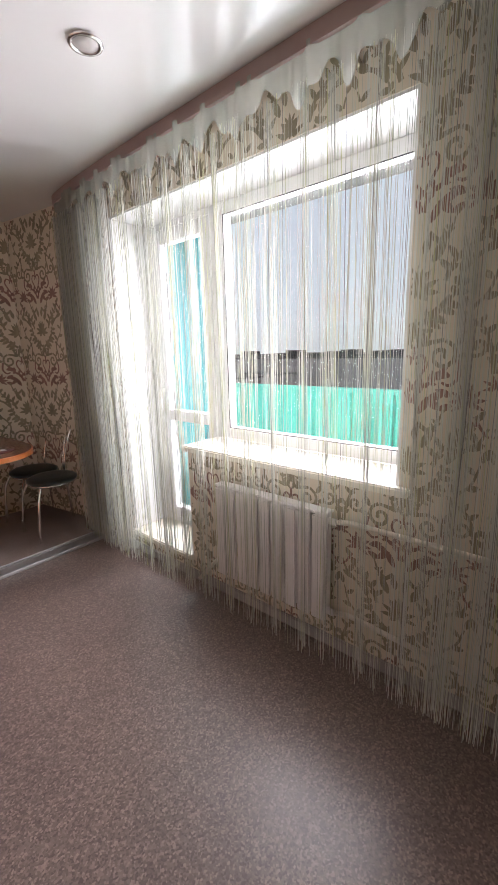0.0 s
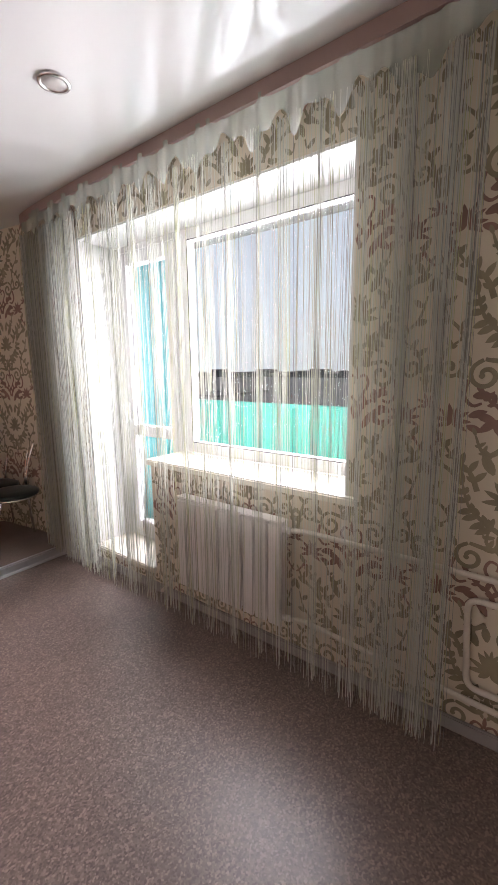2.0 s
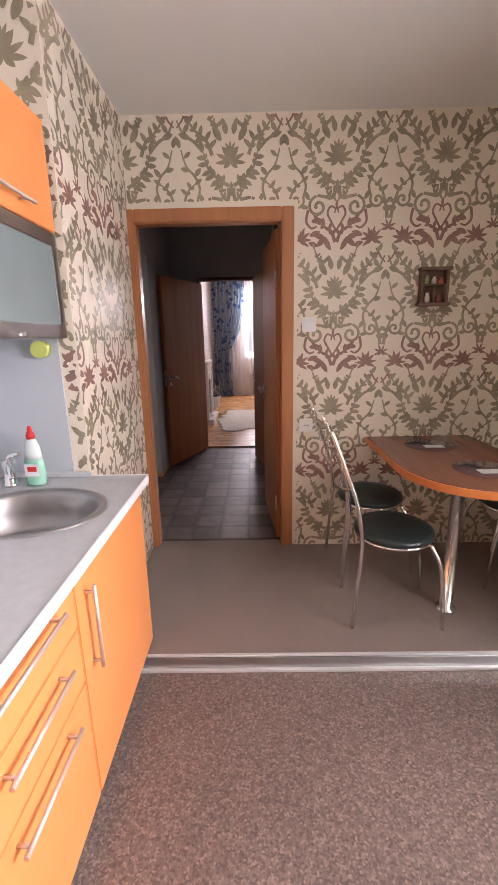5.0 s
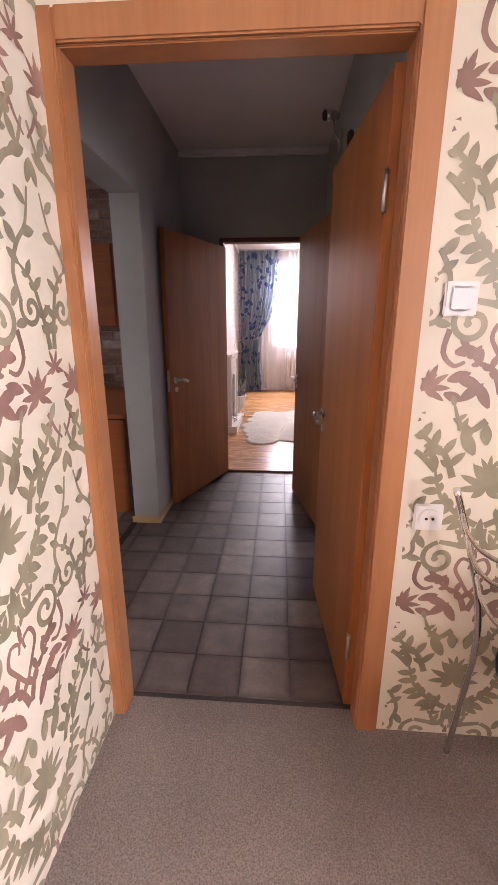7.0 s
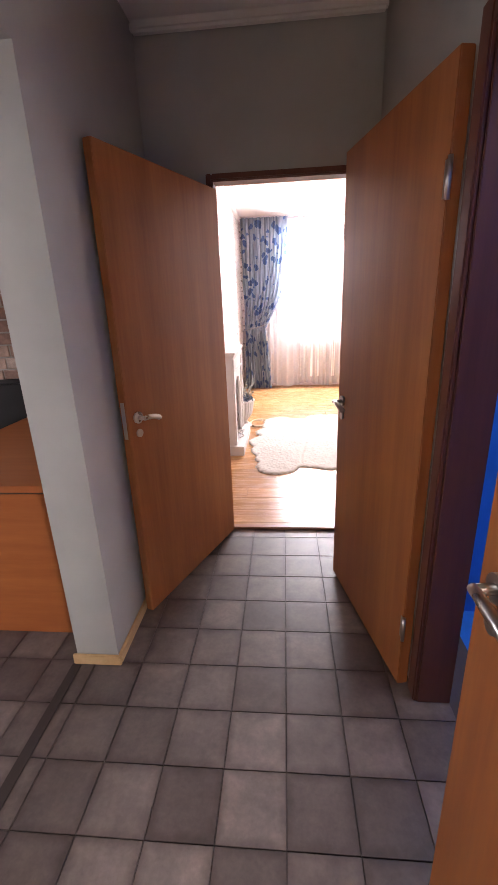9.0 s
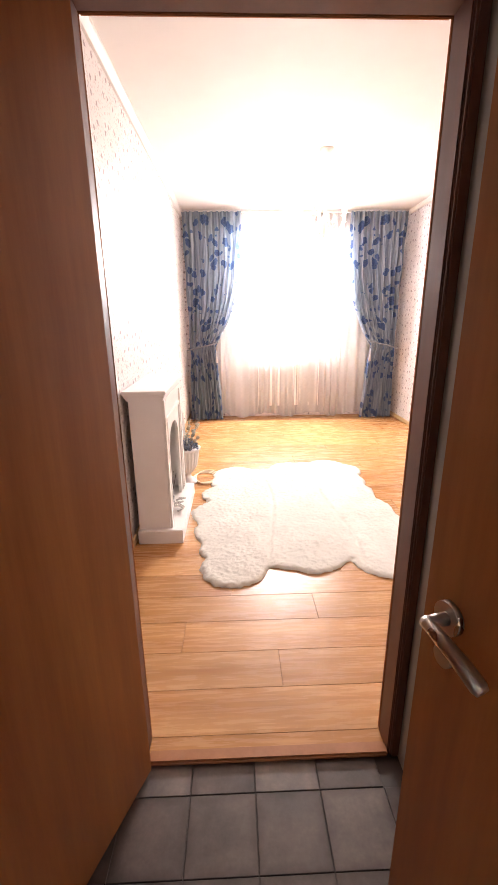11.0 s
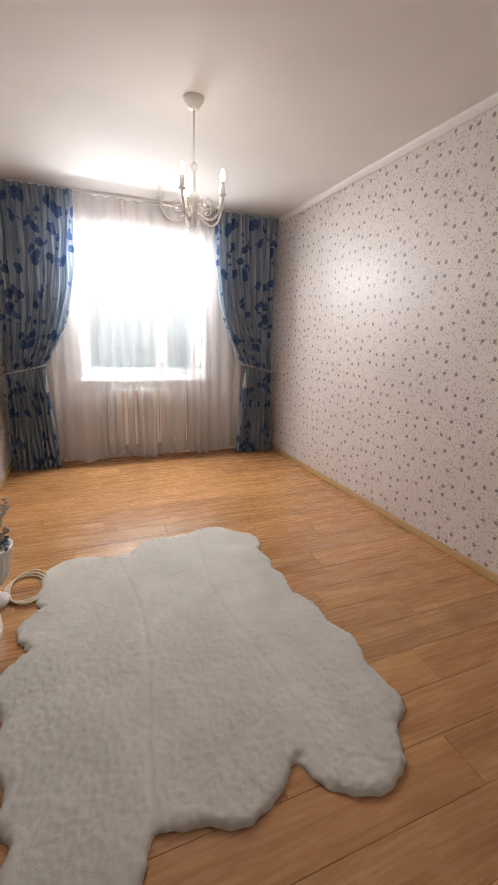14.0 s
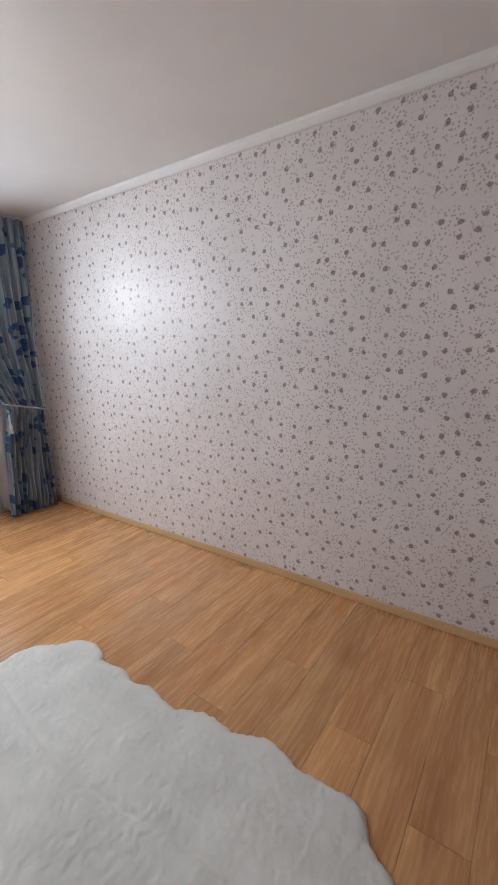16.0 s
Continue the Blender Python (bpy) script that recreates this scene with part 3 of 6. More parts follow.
solid("trim_floor_strip", boxes(((-1.08, 4.99, ZP - 0.004), (-1.04, 5.705, ZP + 0.006)), r=0.002), plain("dark_floor_strip", (0.035, 0.024, 0.02), 0.6), "dark floor strip between hall and study", "floor trim")

# ---- structure: study seen through the opening ----
solid("wall_study_brick", boxes(((-4.4, 7.12, 0.0), (-1.151, 7.25, ZH + 0.05))), M_MORTAR, "wall with an old brick pattern", "wall")
# unseen closing wall; its opening is made up to hold the study's fill
solid("wall_study_side", span_wall(-4.4, -4.25, KY + 0.075, 7.12, 0.0, ZH + 0.05, [(4.85, 6.35, 0.9, 2.3)], "y"), M_PLASTER, "plain unseen study wall with an added opening for the fill light", "wall")
solid("wall_study_end", boxes(((-4.4, KY + 0.001, 0.0), (-1.301, KY + 0.0745, ZH + 0.05))), M_PLASTER, "plain study wall", "wall")
solid("wall_study_return", boxes(((-1.15, HY + 0.001, 0.0), (-1.02, 7.119, ZH + 0.05))), M_PLASTER, "plain study wall", "wall")
solid("floor_study", boxes(((-4.4, KY + 0.075, -0.1), (-3.6, 7.12, ZP - 0.006)), ((-3.6, HY + 0.04, -0.1), (-1.15, 7.12, ZP - 0.006))), M_GROUT, "dark linoleum floor of the study", "floor")
solid("trim_study", boxes(((-4.2, 7.07, ZH - 0.05), (-1.152, 7.119, ZH - 0.001)), r=0.012), M_CORNICE, "white cornice over the brick wall", "cornice")
# bathroom behind its door
solid("wall_bathroom", boxes(((1.5, 4.42, 0.0), (1.6, HY, ZH)), ((HR + 0.12, 6.10, 0.0), (1.5, 6.2, ZH)), ((HR + 0.12, 4.70, 0.0), (1.5, 4.80, ZH))), M_BLUE, "blue bathroom walls", "wall")
solid("floor_bathroom", boxes(((0.6, KY + 0.14, -0.1), (1.6, HY, ZP - 0.006))), M_BLUE, "blue bathroom floor", "floor")

# ---- structure: bedroom ----
solid("floor_bedroom", boxes(((BL - 0.2, HY + 0.04, -0.15), (BR + 0.2, BN + 0.1, ZP - 0.004))), M_LAMEDGE, "warm maple laminate floor", "floor")
solid("ceiling_bedroom", boxes(((BL - 0.2, BY, ZB), (BR + 0.2, BN + 0.3, ZB + 0.1))), M_CEIL, "white bedroom ceiling", "ceiling")
solid("wall_bedroom_left", boxes(((BL - 0.12, BY, 0.0), (BL, BN, ZB + 0.05))), M_ROSE, "cream wall papered with small rose sprigs", "wall")
solid("wall_bedroom_right", boxes(((BR, BY, 0.0), (BR + 0.12, BN, ZB + 0.05))), M_ROSE, "cream wall papered with small rose sprigs", "wall")
solid("wall_bedroom_entry", span_wall(BL, BR, BY + 0.001, BY + 0.006, ZP, ZB, [(-0.63, 0.375, 0.0, ZP + 2.14)], "x"), M_ROSE, "cream rose-sprig paper beside the bedroom door", "wall")
BX0, BX1, BZ0, BZ1 = -0.13, 1.28, 0.97, 2.55
solid("wall_bedroom_window", span_wall(BL - 0.12, BR + 0.12, BN, BN + 0.38, 0.0, ZB + 0.05, [(BX0, BX1, BZ0, BZ1)], "x"), M_ROSE, "cream wall round the bedroom window", "wall")
for nm, a, b in (("trim_cornice_left", (BL, BY + 0.01, ZB - 0.048), (BL + 0.045, BN, ZB - 0.001)), ("trim_cornice_right", (BR - 0.045, BY + 0.01, ZB - 0.048), (BR, BN, ZB - 0.001))):
    c = bmesh.new()
    box(c, a, b)
    e = [e for e in c.edges if abs(e.verts[0].co.y - e.verts[1].co.y) > 1 and abs(e.verts[0].co.z - a[2]) < 1e-4 and abs(e.verts[0].co.x - (BL + 0.045 if "left" in nm else BR - 0.045)) < 1e-4]
    bmesh.ops.bevel(c, geom=e, offset=0.028, segments=4, affect="EDGES", profile=0.3)
    solid(nm, c, M_CORNICE, "white moulded ceiling cornice", "cornice")
solid("baseboard_left", boxes(((BL, BY + 0.01, ZP), (BL + 0.016, BN, ZP + 0.055)), r=0.005), M_BASEB, "light wooden skirting board", "baseboard")
solid("baseboard_right", boxes(((BR - 0.016, BY + 0.01, ZP), (BR, BN, ZP + 0.055)), r=0.005), M_BASEB, "light wooden skirting board", "baseboard")
solid("trim_threshold", boxes(((-0.53, HY - 0.012, ZP - 0.002), (0.276, HY + 0.035, ZP + 0.018)), r=0.007), M_CASING, "reddish wooden door threshold", "threshold")

# ---- outside the kitchen: balcony, yard, distance ----
ground = bmesh.new()
box(ground, (-300, -600, -7.2), (900, 600, -7.0))
solid("ground", ground, plain("dark_ground", (0.13, 0.12, 0.115), 0.9, vary=0.3, scale=0.05), "dark ground of the yard below", "ground")
solid("balcony_slab", boxes(((0.43, 0.0, -0.25), (1.55, 4.3, -0.05))), M_CONCRETE, "concrete floor slab of the balcony", "balcony", m=W)
solid("balcony_roof", boxes(((0.43, -0.5, 2.62), (1.30, 4.3, 2.80))), M_CONCRETE, "concrete slab of the balcony above", "balcony", m=W)
rail = thing("balcony_railing", W @ Vector((1.4, 2.0, -0.05)), "turquoise corrugated balcony railing", "railing")
for i in range(26):
    u = -0.6 + i * 0.18
    bm = bmesh.new()
    pts = [(1.40, u), (1.40, u + 0.07), (1.425, u + 0.09), (1.425, u + 0.16), (1.40, u + 0.18)]
    lo = [bm.verts.new((x, y, -0.04)) for x, y in pts] + [bm.verts.new((x + 0.004, y, -0.04)) for x, y in pts[::-1]]
    ex = bmesh.ops.extrude_face_region(bm, geom=[bm.faces.new(lo)])
    bmesh.ops.translate(bm, verts=[v for v in ex["geom"] if isinstance(v, bmesh.types.BMVert)], vec=(0, 0, 1.19))
    part("panel", bm, M_TURQ, rail, m=W)
part("top_rail", boxes(((1.385, -0.6, 1.15), (1.44, 4.08, 1.19)), r=0.01), M_TURQ, rail, m=W)
scr = thing("balcony_screen", W @ Vector((1.0, 3.3, -0.05)), "turquoise side screen of the balcony", "screen")
for i in range(5):
    part("panel", boxes(((0.46 + i * 0.19, 3.30, -0.04), (0.64 + i * 0.19, 3.325, 2.62)), r=0.006), M_TURQ2, scr, m=W)
M_ROOF = plain("dark_roofing", (0.06, 0.058, 0.06), 0.8, vary=0.3, scale=0.3)
M_SHED = plain("grey_shed_wall", (0.20, 0.19, 0.19), 0.8, vary=0.2, scale=0.4)
random.seed(4)
for i in range(14):
    x, y = 34 + 16 * (i % 5) + random.uniform(-4, 4), -50 + i * 8.5
    w, d, h = random.uniform(6, 10), random.uniform(6, 11), random.uniform(2.6, 4.2)
    shed = thing("shed", (x, y, -7), "low dark garage with a flat tarred roof", "garage", "garages in the yard")
    part("wall", boxes(((x - w / 2, y - d / 2, -7), (x + w / 2, y + d / 2, -7 + h))), M_SHED, shed)
    part("roof", boxes(((x - w / 2 - 0.3, y - d / 2 - 0.3, -7 + h), (x + w / 2 + 0.3, y + d / 2 + 0.3, -6.7 + h))), M_ROOF, shed)
    part("door", boxes(((x - w / 2 - 0.06, y - 1.3, -7), (x - w / 2 - 0.01, y + 1.3, -4.6))), M_CONCRETE, shed, "pale metal garage door")
M_SNOW = plain("pale_strip", (0.6, 0.6, 0.6), 0.8)
for a, b in (((30, -60, -6.99), (33, 60, -6.95)), ((52, -60, -6.99), (54, 60, -6.95)), ((78, -90, -6.99), (82, 90, -6.95))):
    solid("road", boxes((a, b)), M_SNOW, "pale road through the yard", "road")
far = bmesh.new()
for k in range(60):
    y = -420 + k * 14
    h = 5.6 + 1.6 * math.sin(k * 1.7) + 0.8 * math.sin(k * 3.1)
    box(far, (330, y, -7), (345, y + 14.2, -7 + h))
solid("backdrop_woods", far, plain("far_woods", (0.05, 0.055, 0.06), 0.9, vary=0.3, scale=0.1), "low dark line of far woods", "backdrop", kind="stuff")

# added upright sheet, bright haze put into its colour; hides ground and sky
solid("backdrop_haze", boxes(((-70, 80, -7), (70, 81, 16))), plain("painted_haze_blue", (0.62, 0.72, 0.76), 0.9, vary=0.05, scale=0.05), "plain pale blue sheet painted as bright haze beyond the bedroom window", "backdrop")

# ---- damask print on the kitchen walls ----
PX, PZ = 0.59, 0.695


def stroke(out, pts, w0, w1, mid, steps=4):
    """A tapering ribbon through control points; mid: the width half way."""
    line = [Vector(p) for p in curve([(p[0], p[1], 0) for p in pts], steps)]
    n = len(line) - 1
    prev = None
    for i, p in enumerate(line):
        d = (line[min(i + 1, n)] - line[max(i - 1, 0)]).normalized()
        s = Vector((-d.y, d.x, 0))
        t = i / n
        w = 1.15 * (w0 * (1 - t) ** 2 + 2 * mid * t * (1 - t) + w1 * t * t) / 2
        cur = (p + s * w, p - s * w)
        if prev:
            out.append((prev[0], prev[1], cur[1], cur[0]))
        prev = cur


def leaf(out, x, y, ang, ln, wd, bend=0.0):
    ln, wd = ln * 1.08, wd * 1.05
    a = radians(ang)
    d, s = Vector((math.cos(a), math.sin(a), 0)), Vector((-math.sin(a), math.cos(a), 0))
    o = Vector((x, y, 0))
    prev = None
    for i in range(6):
        t = i / 5
        c = o + d * ln * t + s * bend * t * t
        w = wd * math.sin(math.pi * min(1, 0.06 + 0.94 * t)) ** 0.8 / 2
        cur = (c + s * w, c - s * w)
        if prev:
            out.append((prev[0], prev[1], cur[1], cur[0]))
        prev = cur


def spiral(out, x, y, r, a0, turns, w, side=1):
    pts = [(x + r * (1 - 0.80 * k / 12) * math.cos(radians(a0 + side * 360 * turns * k / 12)), y + r * (1 - 0.80 * k / 12) * math.sin(radians(a0 + side * 360 * turns * k / 12))) for k in range(13)]
    stroke(out, pts, w * 0.9, w * 0.9, w * 1.2, 2)
    leaf(out, pts[-1][0] - 0.009, pts[-1][1], 0, 0.020, 0.020)


def bloom(out, x, y, r, up=90, n=7, spread=190):
    for k in range(n):
        a = up - spread / 2 + spread * k / (n - 1)
        leaf(out, x, y, a, r * (1.0 - 0.18 * abs(k - (n - 1) / 2) / n), r * 0.25)
    for k in range(4):
        leaf(out, x, y - r * 0.1, up - 60 + 40 * k, r * 0.5, r * 0.22)
    leaf(out, x, y, up + 180 - 50, r * 0.55, r * 0.28)
    leaf(out, x, y, up + 180 + 50, r * 0.55, r * 0.28)


def acanthus(out, pts, size, n=6, side=1):
    """A curved stem with leaf lobes along it."""
    stroke(out, pts, 0.018, 0.006, 0.014)
    line = curve([(p[0], p[1], 0) for p in pts], 6)
    for k in range(n):
        i = int((k + 1) / (n + 1) * (len(line) - 2)) + 1
        d = line[i] - line[i - 1]
        a = math.degrees(math.atan2(d.y, d.x))
        leaf(out, line[i].x, line[i].y, a + side * 48, size * (1 - 0.4 * k / n), size * 0.42, side * 0.012)
        leaf(out, line[i].x, line[i].y, a - side * 34, size * 0.62 * (1 - 0.3 * k / n), size * 0.32)
    d = line[-1] - line[-2]
    leaf(out, line[-1].x, line[-1].y, math.degrees(math.atan2(d.y, d.x)), size * 0.9, size * 0.42)


def motif():
    """Half a repeat: the print right of the axis, as green and brown faces."""
    green, brown = [], []
    bloom(green, 0, 0, 0.085)
    bloom(green, 0, 0.045, 0.052, 90, 5, 120)
    acanthus(green, [(0.012, -0.12), (0.07, -0.085), (0.125, -0.03), (0.15, 0.05)], 0.062, 6, -1)
    acanthus(green, [(0.012, -0.13), (0.02, -0.19), (0.055, -0.16), (0.045, -0.1)], 0.04, 3, 1)
    leaf(green, 0.0, -0.17, 90, 0.07, 0.022)
    stroke(green, [(0.15, 0.05), (0.20, 0.10), (0.25, 0.13), (0.285, 0.20)], 0.016, 0.008, 0.014)
    leaf(green, 0.22, 0.115, 20, 0.06, 0.03)
    leaf(green, 0.25, 0.14, 120, 0.05, 0.026)
    leaf(green, 0.19, 0.095, 150, 0.055, 0.028)
    spiral(green, 0.105, -0.235, 0.056, 80, 1.25, 0.014, -1)
    stroke(green, [(0.01, -0.15), (0.03, -0.19), (0.07, -0.185), (0.11, -0.178)], 0.012, 0.012, 0.018)
    leaf(green, 0.155, -0.20, 60, 0.05, 0.024)
    leaf(green, 0.16, -0.24, 10, 0.045, 0.022)
    spiral(green, 0.225, -0.205, 0.042, 150, 1.15, 0.012, 1)
    stroke(green, [(0.19, -0.19), (0.175, -0.13), (0.20, -0.07), (0.245, -0.02), (0.27, 0.06)], 0.011, 0.006, 0.014)
    leaf(green, 0.20, -0.07, 130, 0.05, 0.026)
    leaf(green, 0.225, -0.04, 10, 0.05, 0.026)
    leaf(green, 0.255, 0.02, 140, 0.045, 0.022)
    leaf(green, 0.275, 0.07, 70, 0.055, 0.026)
    # fillers between the flowers
    acanthus(green, [(0.285, -0.30), (0.275, -0.24), (0.245, -0.15), (0.20, -0.11)], 0.05, 4, -1)
    acanthus(green, [(0.10, 0.03), (0.13, 0.10), (0.19, 0.15), (0.24, 0.22)], 0.055, 5, 1)
    leaf(green, 0.05, 0.10, 60, 0.08, 0.035)
    leaf(green, 0.02, 0.13, 80, 0.06, 0.03)
    acanthus(green, [(0.03, 0.20), (0.07, 0.17), (0.10, 0.19), (0.12, 0.24)], 0.035, 3, 1)
    leaf(brown, 0.03, -0.46, 60, 0.08, 0.03)
    leaf(brown, 0.06, -0.40, 20, 0.07, 0.03)
    leaf(brown, 0.11, -0.44, 140, 0.07, 0.03)
    # heart of two thin stems
    stroke(brown, [(0.0, -0.36), (0.03, -0.31), (0.05, -0.27), (0.035, -0.235), (0.008, -0.245), (0.012, -0.27)], 0.009, 0.006, 0.013)
    leaf(brown, 0.0, -0.25, 90, 0.05, 0.015)
    acanthus(brown, [(0.004, -0.42), (0.03, -0.36), (0.075, -0.335), (0.105, -0.30)], 0.045, 4, 1)
    stroke(brown, [(0.16, -0.25), (0.17, -0.31), (0.14, -0.345), (0.11, -0.335)], 0.014, 0.008, 0.012)
    bloom(brown, 0.205, -0.405, 0.066, 95, 8, 240)
    bloom(brown, 0.205, -0.395, 0.038, 95, 5, 160)
    bloom(brown, 0.295, -0.345, 0.046, 90, 6, 220)
    leaf(brown, 0.15, -0.385, 160, 0.06, 0.028)
    leaf(brown, 0.155, -0.42, 200, 0.055, 0.026)
    leaf(brown, 0.14, -0.31, 170, 0.055, 0.03)
    stroke(brown, [(0.235, -0.455), (0.26, -0.50), (0.288, -0.53)], 0.012, 0.006, 0.009)
    leaf(brown, 0.25, -0.48, 200, 0.045, 0.022)
    return green, brown


GREEN, BROWN = motif()


def damask(name, parent, u0, u1, z0, z1, place, inside, shift=0.0):
    """The print tiled over a wall face; place maps (u, z) into the world."""
    verts, faces, mats = [], [], []
    for i in range(math.floor((u0 - shift) / PX) - 1, math.ceil((u1 - shift) / PX) + 2):
        for j in range(math.floor(z0 / PZ) - 1, math.ceil(z1 / PZ) + 2):
            cu, cz = shift + i * PX, 0.315 + j * PZ
            for mi, group in enumerate((GREEN, BROWN)):
                for sgn in (1, -1):
                    for n, f in enumerate(group):
                        q = [(cu + sgn * p.x, cz + p.y) for p in f]
                        if all(u0 < u < u1 and z0 < z < z1 and inside(u, z) for u, z in q):
                            k = len(verts)
                            off = 0.0006 + 0.000004 * n + (0.000002 if sgn > 0 else 0)
                            verts += [place(u, z, off) for u, z in q]
                            faces.append((k, k + 1, k + 2, k + 3) if sgn > 0 else (k + 3, k + 2, k + 1, k))
                            mats.append(mi)
    me = bpy.data.meshes.new(name)
    me.from_pydata(verts, [], faces)
    me.materials.append(M_GREEN)
    me.materials.append(M_BROWN)
    me.polygons.foreach_set("material_index", mats)
    ob = new(name, me)
    ob.parent = parent
    me.transform(where(parent).inverted())
    return tagged(ob, "embossed green and brown scroll print", kind="stuff")


OB = bpy.data.objects
damask("print", OB["wall_door"], -0.62, 2.1, ZP, ZK, lambda u, z, o: (u, KY - o, z), lambda u, z: not (-0.63 < u < 0.345 and z < ZP + 2.12), 0.565)
damask("print", OB["wall_column"], 3.31, 4.285, 0.0, ZK, lambda u, z, o: (-0.62 + o, u, z), lambda u, z: True, 3.80)
damask("print", OB["wall_column"], -1.04, -0.62, 0.93, ZK, lambda u, z, o: (u, 3.312 - o, z), lambda u, z: z > 1.45 or u > -0.683, -0.75)
cdir = (Vector(CORNER[1]) - Vector(CORNER[0])).normalized()
damask("print", OB["wall_corner"], 0.0, 0.866, 0.0, ZK, lambda u, z, o: (CORNER[0][0] + cdir.x * u + cdir.y * o, CORNER[0][1] + cdir.y * u - cdir.x * o, z), lambda u, z: True, 0.35)
damask("print", OB["wall_window"], -0.9, 3.36, 0.03, ZK, lambda u, z, o: W @ Vector((-o, u, z)), lambda u, z: not ((U0 < u < U1 and ZW - 0.01 < z < ZT) or (U1 <= u < U2 and 0.12 < z < ZT)), 0.14)

# ---- string curtain ----
rails = curve([W @ Vector(p) for p in ((-0.03, 0.20, 2.60), (-0.10, 0.165, 2.60), (-0.19, 0.24, 2.60), (-0.19, 0.6, 2.60), (-0.18, 1.6, 2.60), (-0.165, 2.6, 2.60), (-0.12, 3.3, 2.60), (-0.03, 3.36, 2.60))], 10)
rl = bmesh.new()
prev = None
for i, p in enumerate(rails):
    d = (rails[min(i + 1, len(rails) - 1)] - rails[max(i - 1, 0)]).normalized()
    s = Vector((d.y, -d.x, 0)) * 0.009
    cur = [rl.verts.new(p + s * a + Vector((0, 0, b))) for a, b in ((1, -0.035), (1, 0.027), (-1, 0.027), (-1, -0.035))]
    if prev:
        for k in range(4):
            rl.faces.new((prev[k], prev[(k + 1) % 4], cur[(k + 1) % 4], cur[k]))
    else:
        rl.faces.new(cur)
    prev = cur
rl.faces.new(prev[::-1])
solid("curtain_rail", rl, M_RAIL, "mauve-brown curved curtain rail at the ceiling", "curtain rail", kind="")
random.seed(11)
sc = thing("string_curtain", W @ Vector((-0.16, 1.75, 0.05)), "pale green-white string curtain before the balcony window", "curtain")


def rail_d(u):
    """How far the curtain hangs before the wall at u."""
    return -0.175 + 0.04 * max(0, (u - 2.4))


hm = bmesh.new()
NU, NV = 260, 7
grid = []
for i in range(NU + 1):
    u = 0.26 + 3.04 * i / NU
    bunch = 0.5 + 0.5 * math.sin(u * 26 + 1.5 * math.sin(u * 7))
    low = 0.135 + 0.045 * math.sin(u * 26 + 2 + 1.5 * math.sin(u * 7)) + 0.02 * math.sin(u * 61)
    col = []
    for j in range(NV + 1):
        t = j / NV
        col.append(hm.verts.new((rail_d(u) + 0.028 * (bunch - 0.5) * (1.2 - 0.3 * t) + 0.006 * math.sin(u * 90), u, 2.585 - low * t)))
    grid.append(col)
for a, b in zip(grid, grid[1:]):
    for j in range(NV):
        f = hm.faces.new((a[j], b[j], b[j + 1], a[j + 1]))
        f.smooth = True
part("header", hm, M_HEADER, sc, "gathered pale green voile header", m=W)


def threads(count, pick, r0, r1):
    bm = bmesh.new()
    for _ in range(count):
        u = pick()
        if not 0.26 < u < 3.32:
            continue
        d = rail_d(u) + random.uniform(-0.022, 0.022)
        w = random.uniform(r0, r1)
        end = random.uniform(0.03, 0.13)
        drift = random.gauss(0, 0.012)
        sway = random.gauss(0, 0.006)
        prev = None
        for z, k in ((2.47, 0.0), (1.7, 0.35), (0.9, 0.7), (end, 1.0)):
            uu = u + drift * k + sway * math.sin(k * 5)
            cur = [bm.verts.new((d + a, uu + b, z)) for a, b in ((w, 0), (-w * 0.5, w * 0.87), (-w * 0.5, -w * 0.87))]
            if prev:
                for q in range(3):
                    bm.faces.new((prev[q], prev[(q + 1) % 3], cur[(q + 1) % 3], cur[q]))
            prev = cur
    return bm


tufts = [0.30, 0.36, 0.50, 0.66, 0.84, 1.0, 1.12, 1.30, 1.46, 1.62, 1.80, 1.98, 2.12, 2.20, 2.40, 2.56, 2.68, 2.80, 2.92, 3.02, 3.10, 3.18, 3.26]
part("thread_fringe", threads(300, lambda: random.uniform(0.27, 3.3), 0.0006, 0.0012), M_THREAD, sc, "loose thin hanging threads", m=W, kind="stuff")
part("thread_fringe", threads(430, lambda: random.choice(tufts) + random.gauss(0, 0.018), 0.0008, 0.0016), M_THREAD, sc, "bunched hanging threads", m=W, kind="stuff")
part("thread_fringe", threads(120, lambda: random.triangular(0.27, 0.86, 0.45), 0.0006, 0.0013), M_THREAD, sc, "thick veil of threads beside the window", m=W, kind="stuff")
part("thread_fringe", threads(230, lambda: random.uniform(2.62, 3.32), 0.0008, 0.0018), M_THREAD, sc, "dense bunch of threads at the curtain end", m=W, kind="stuff")

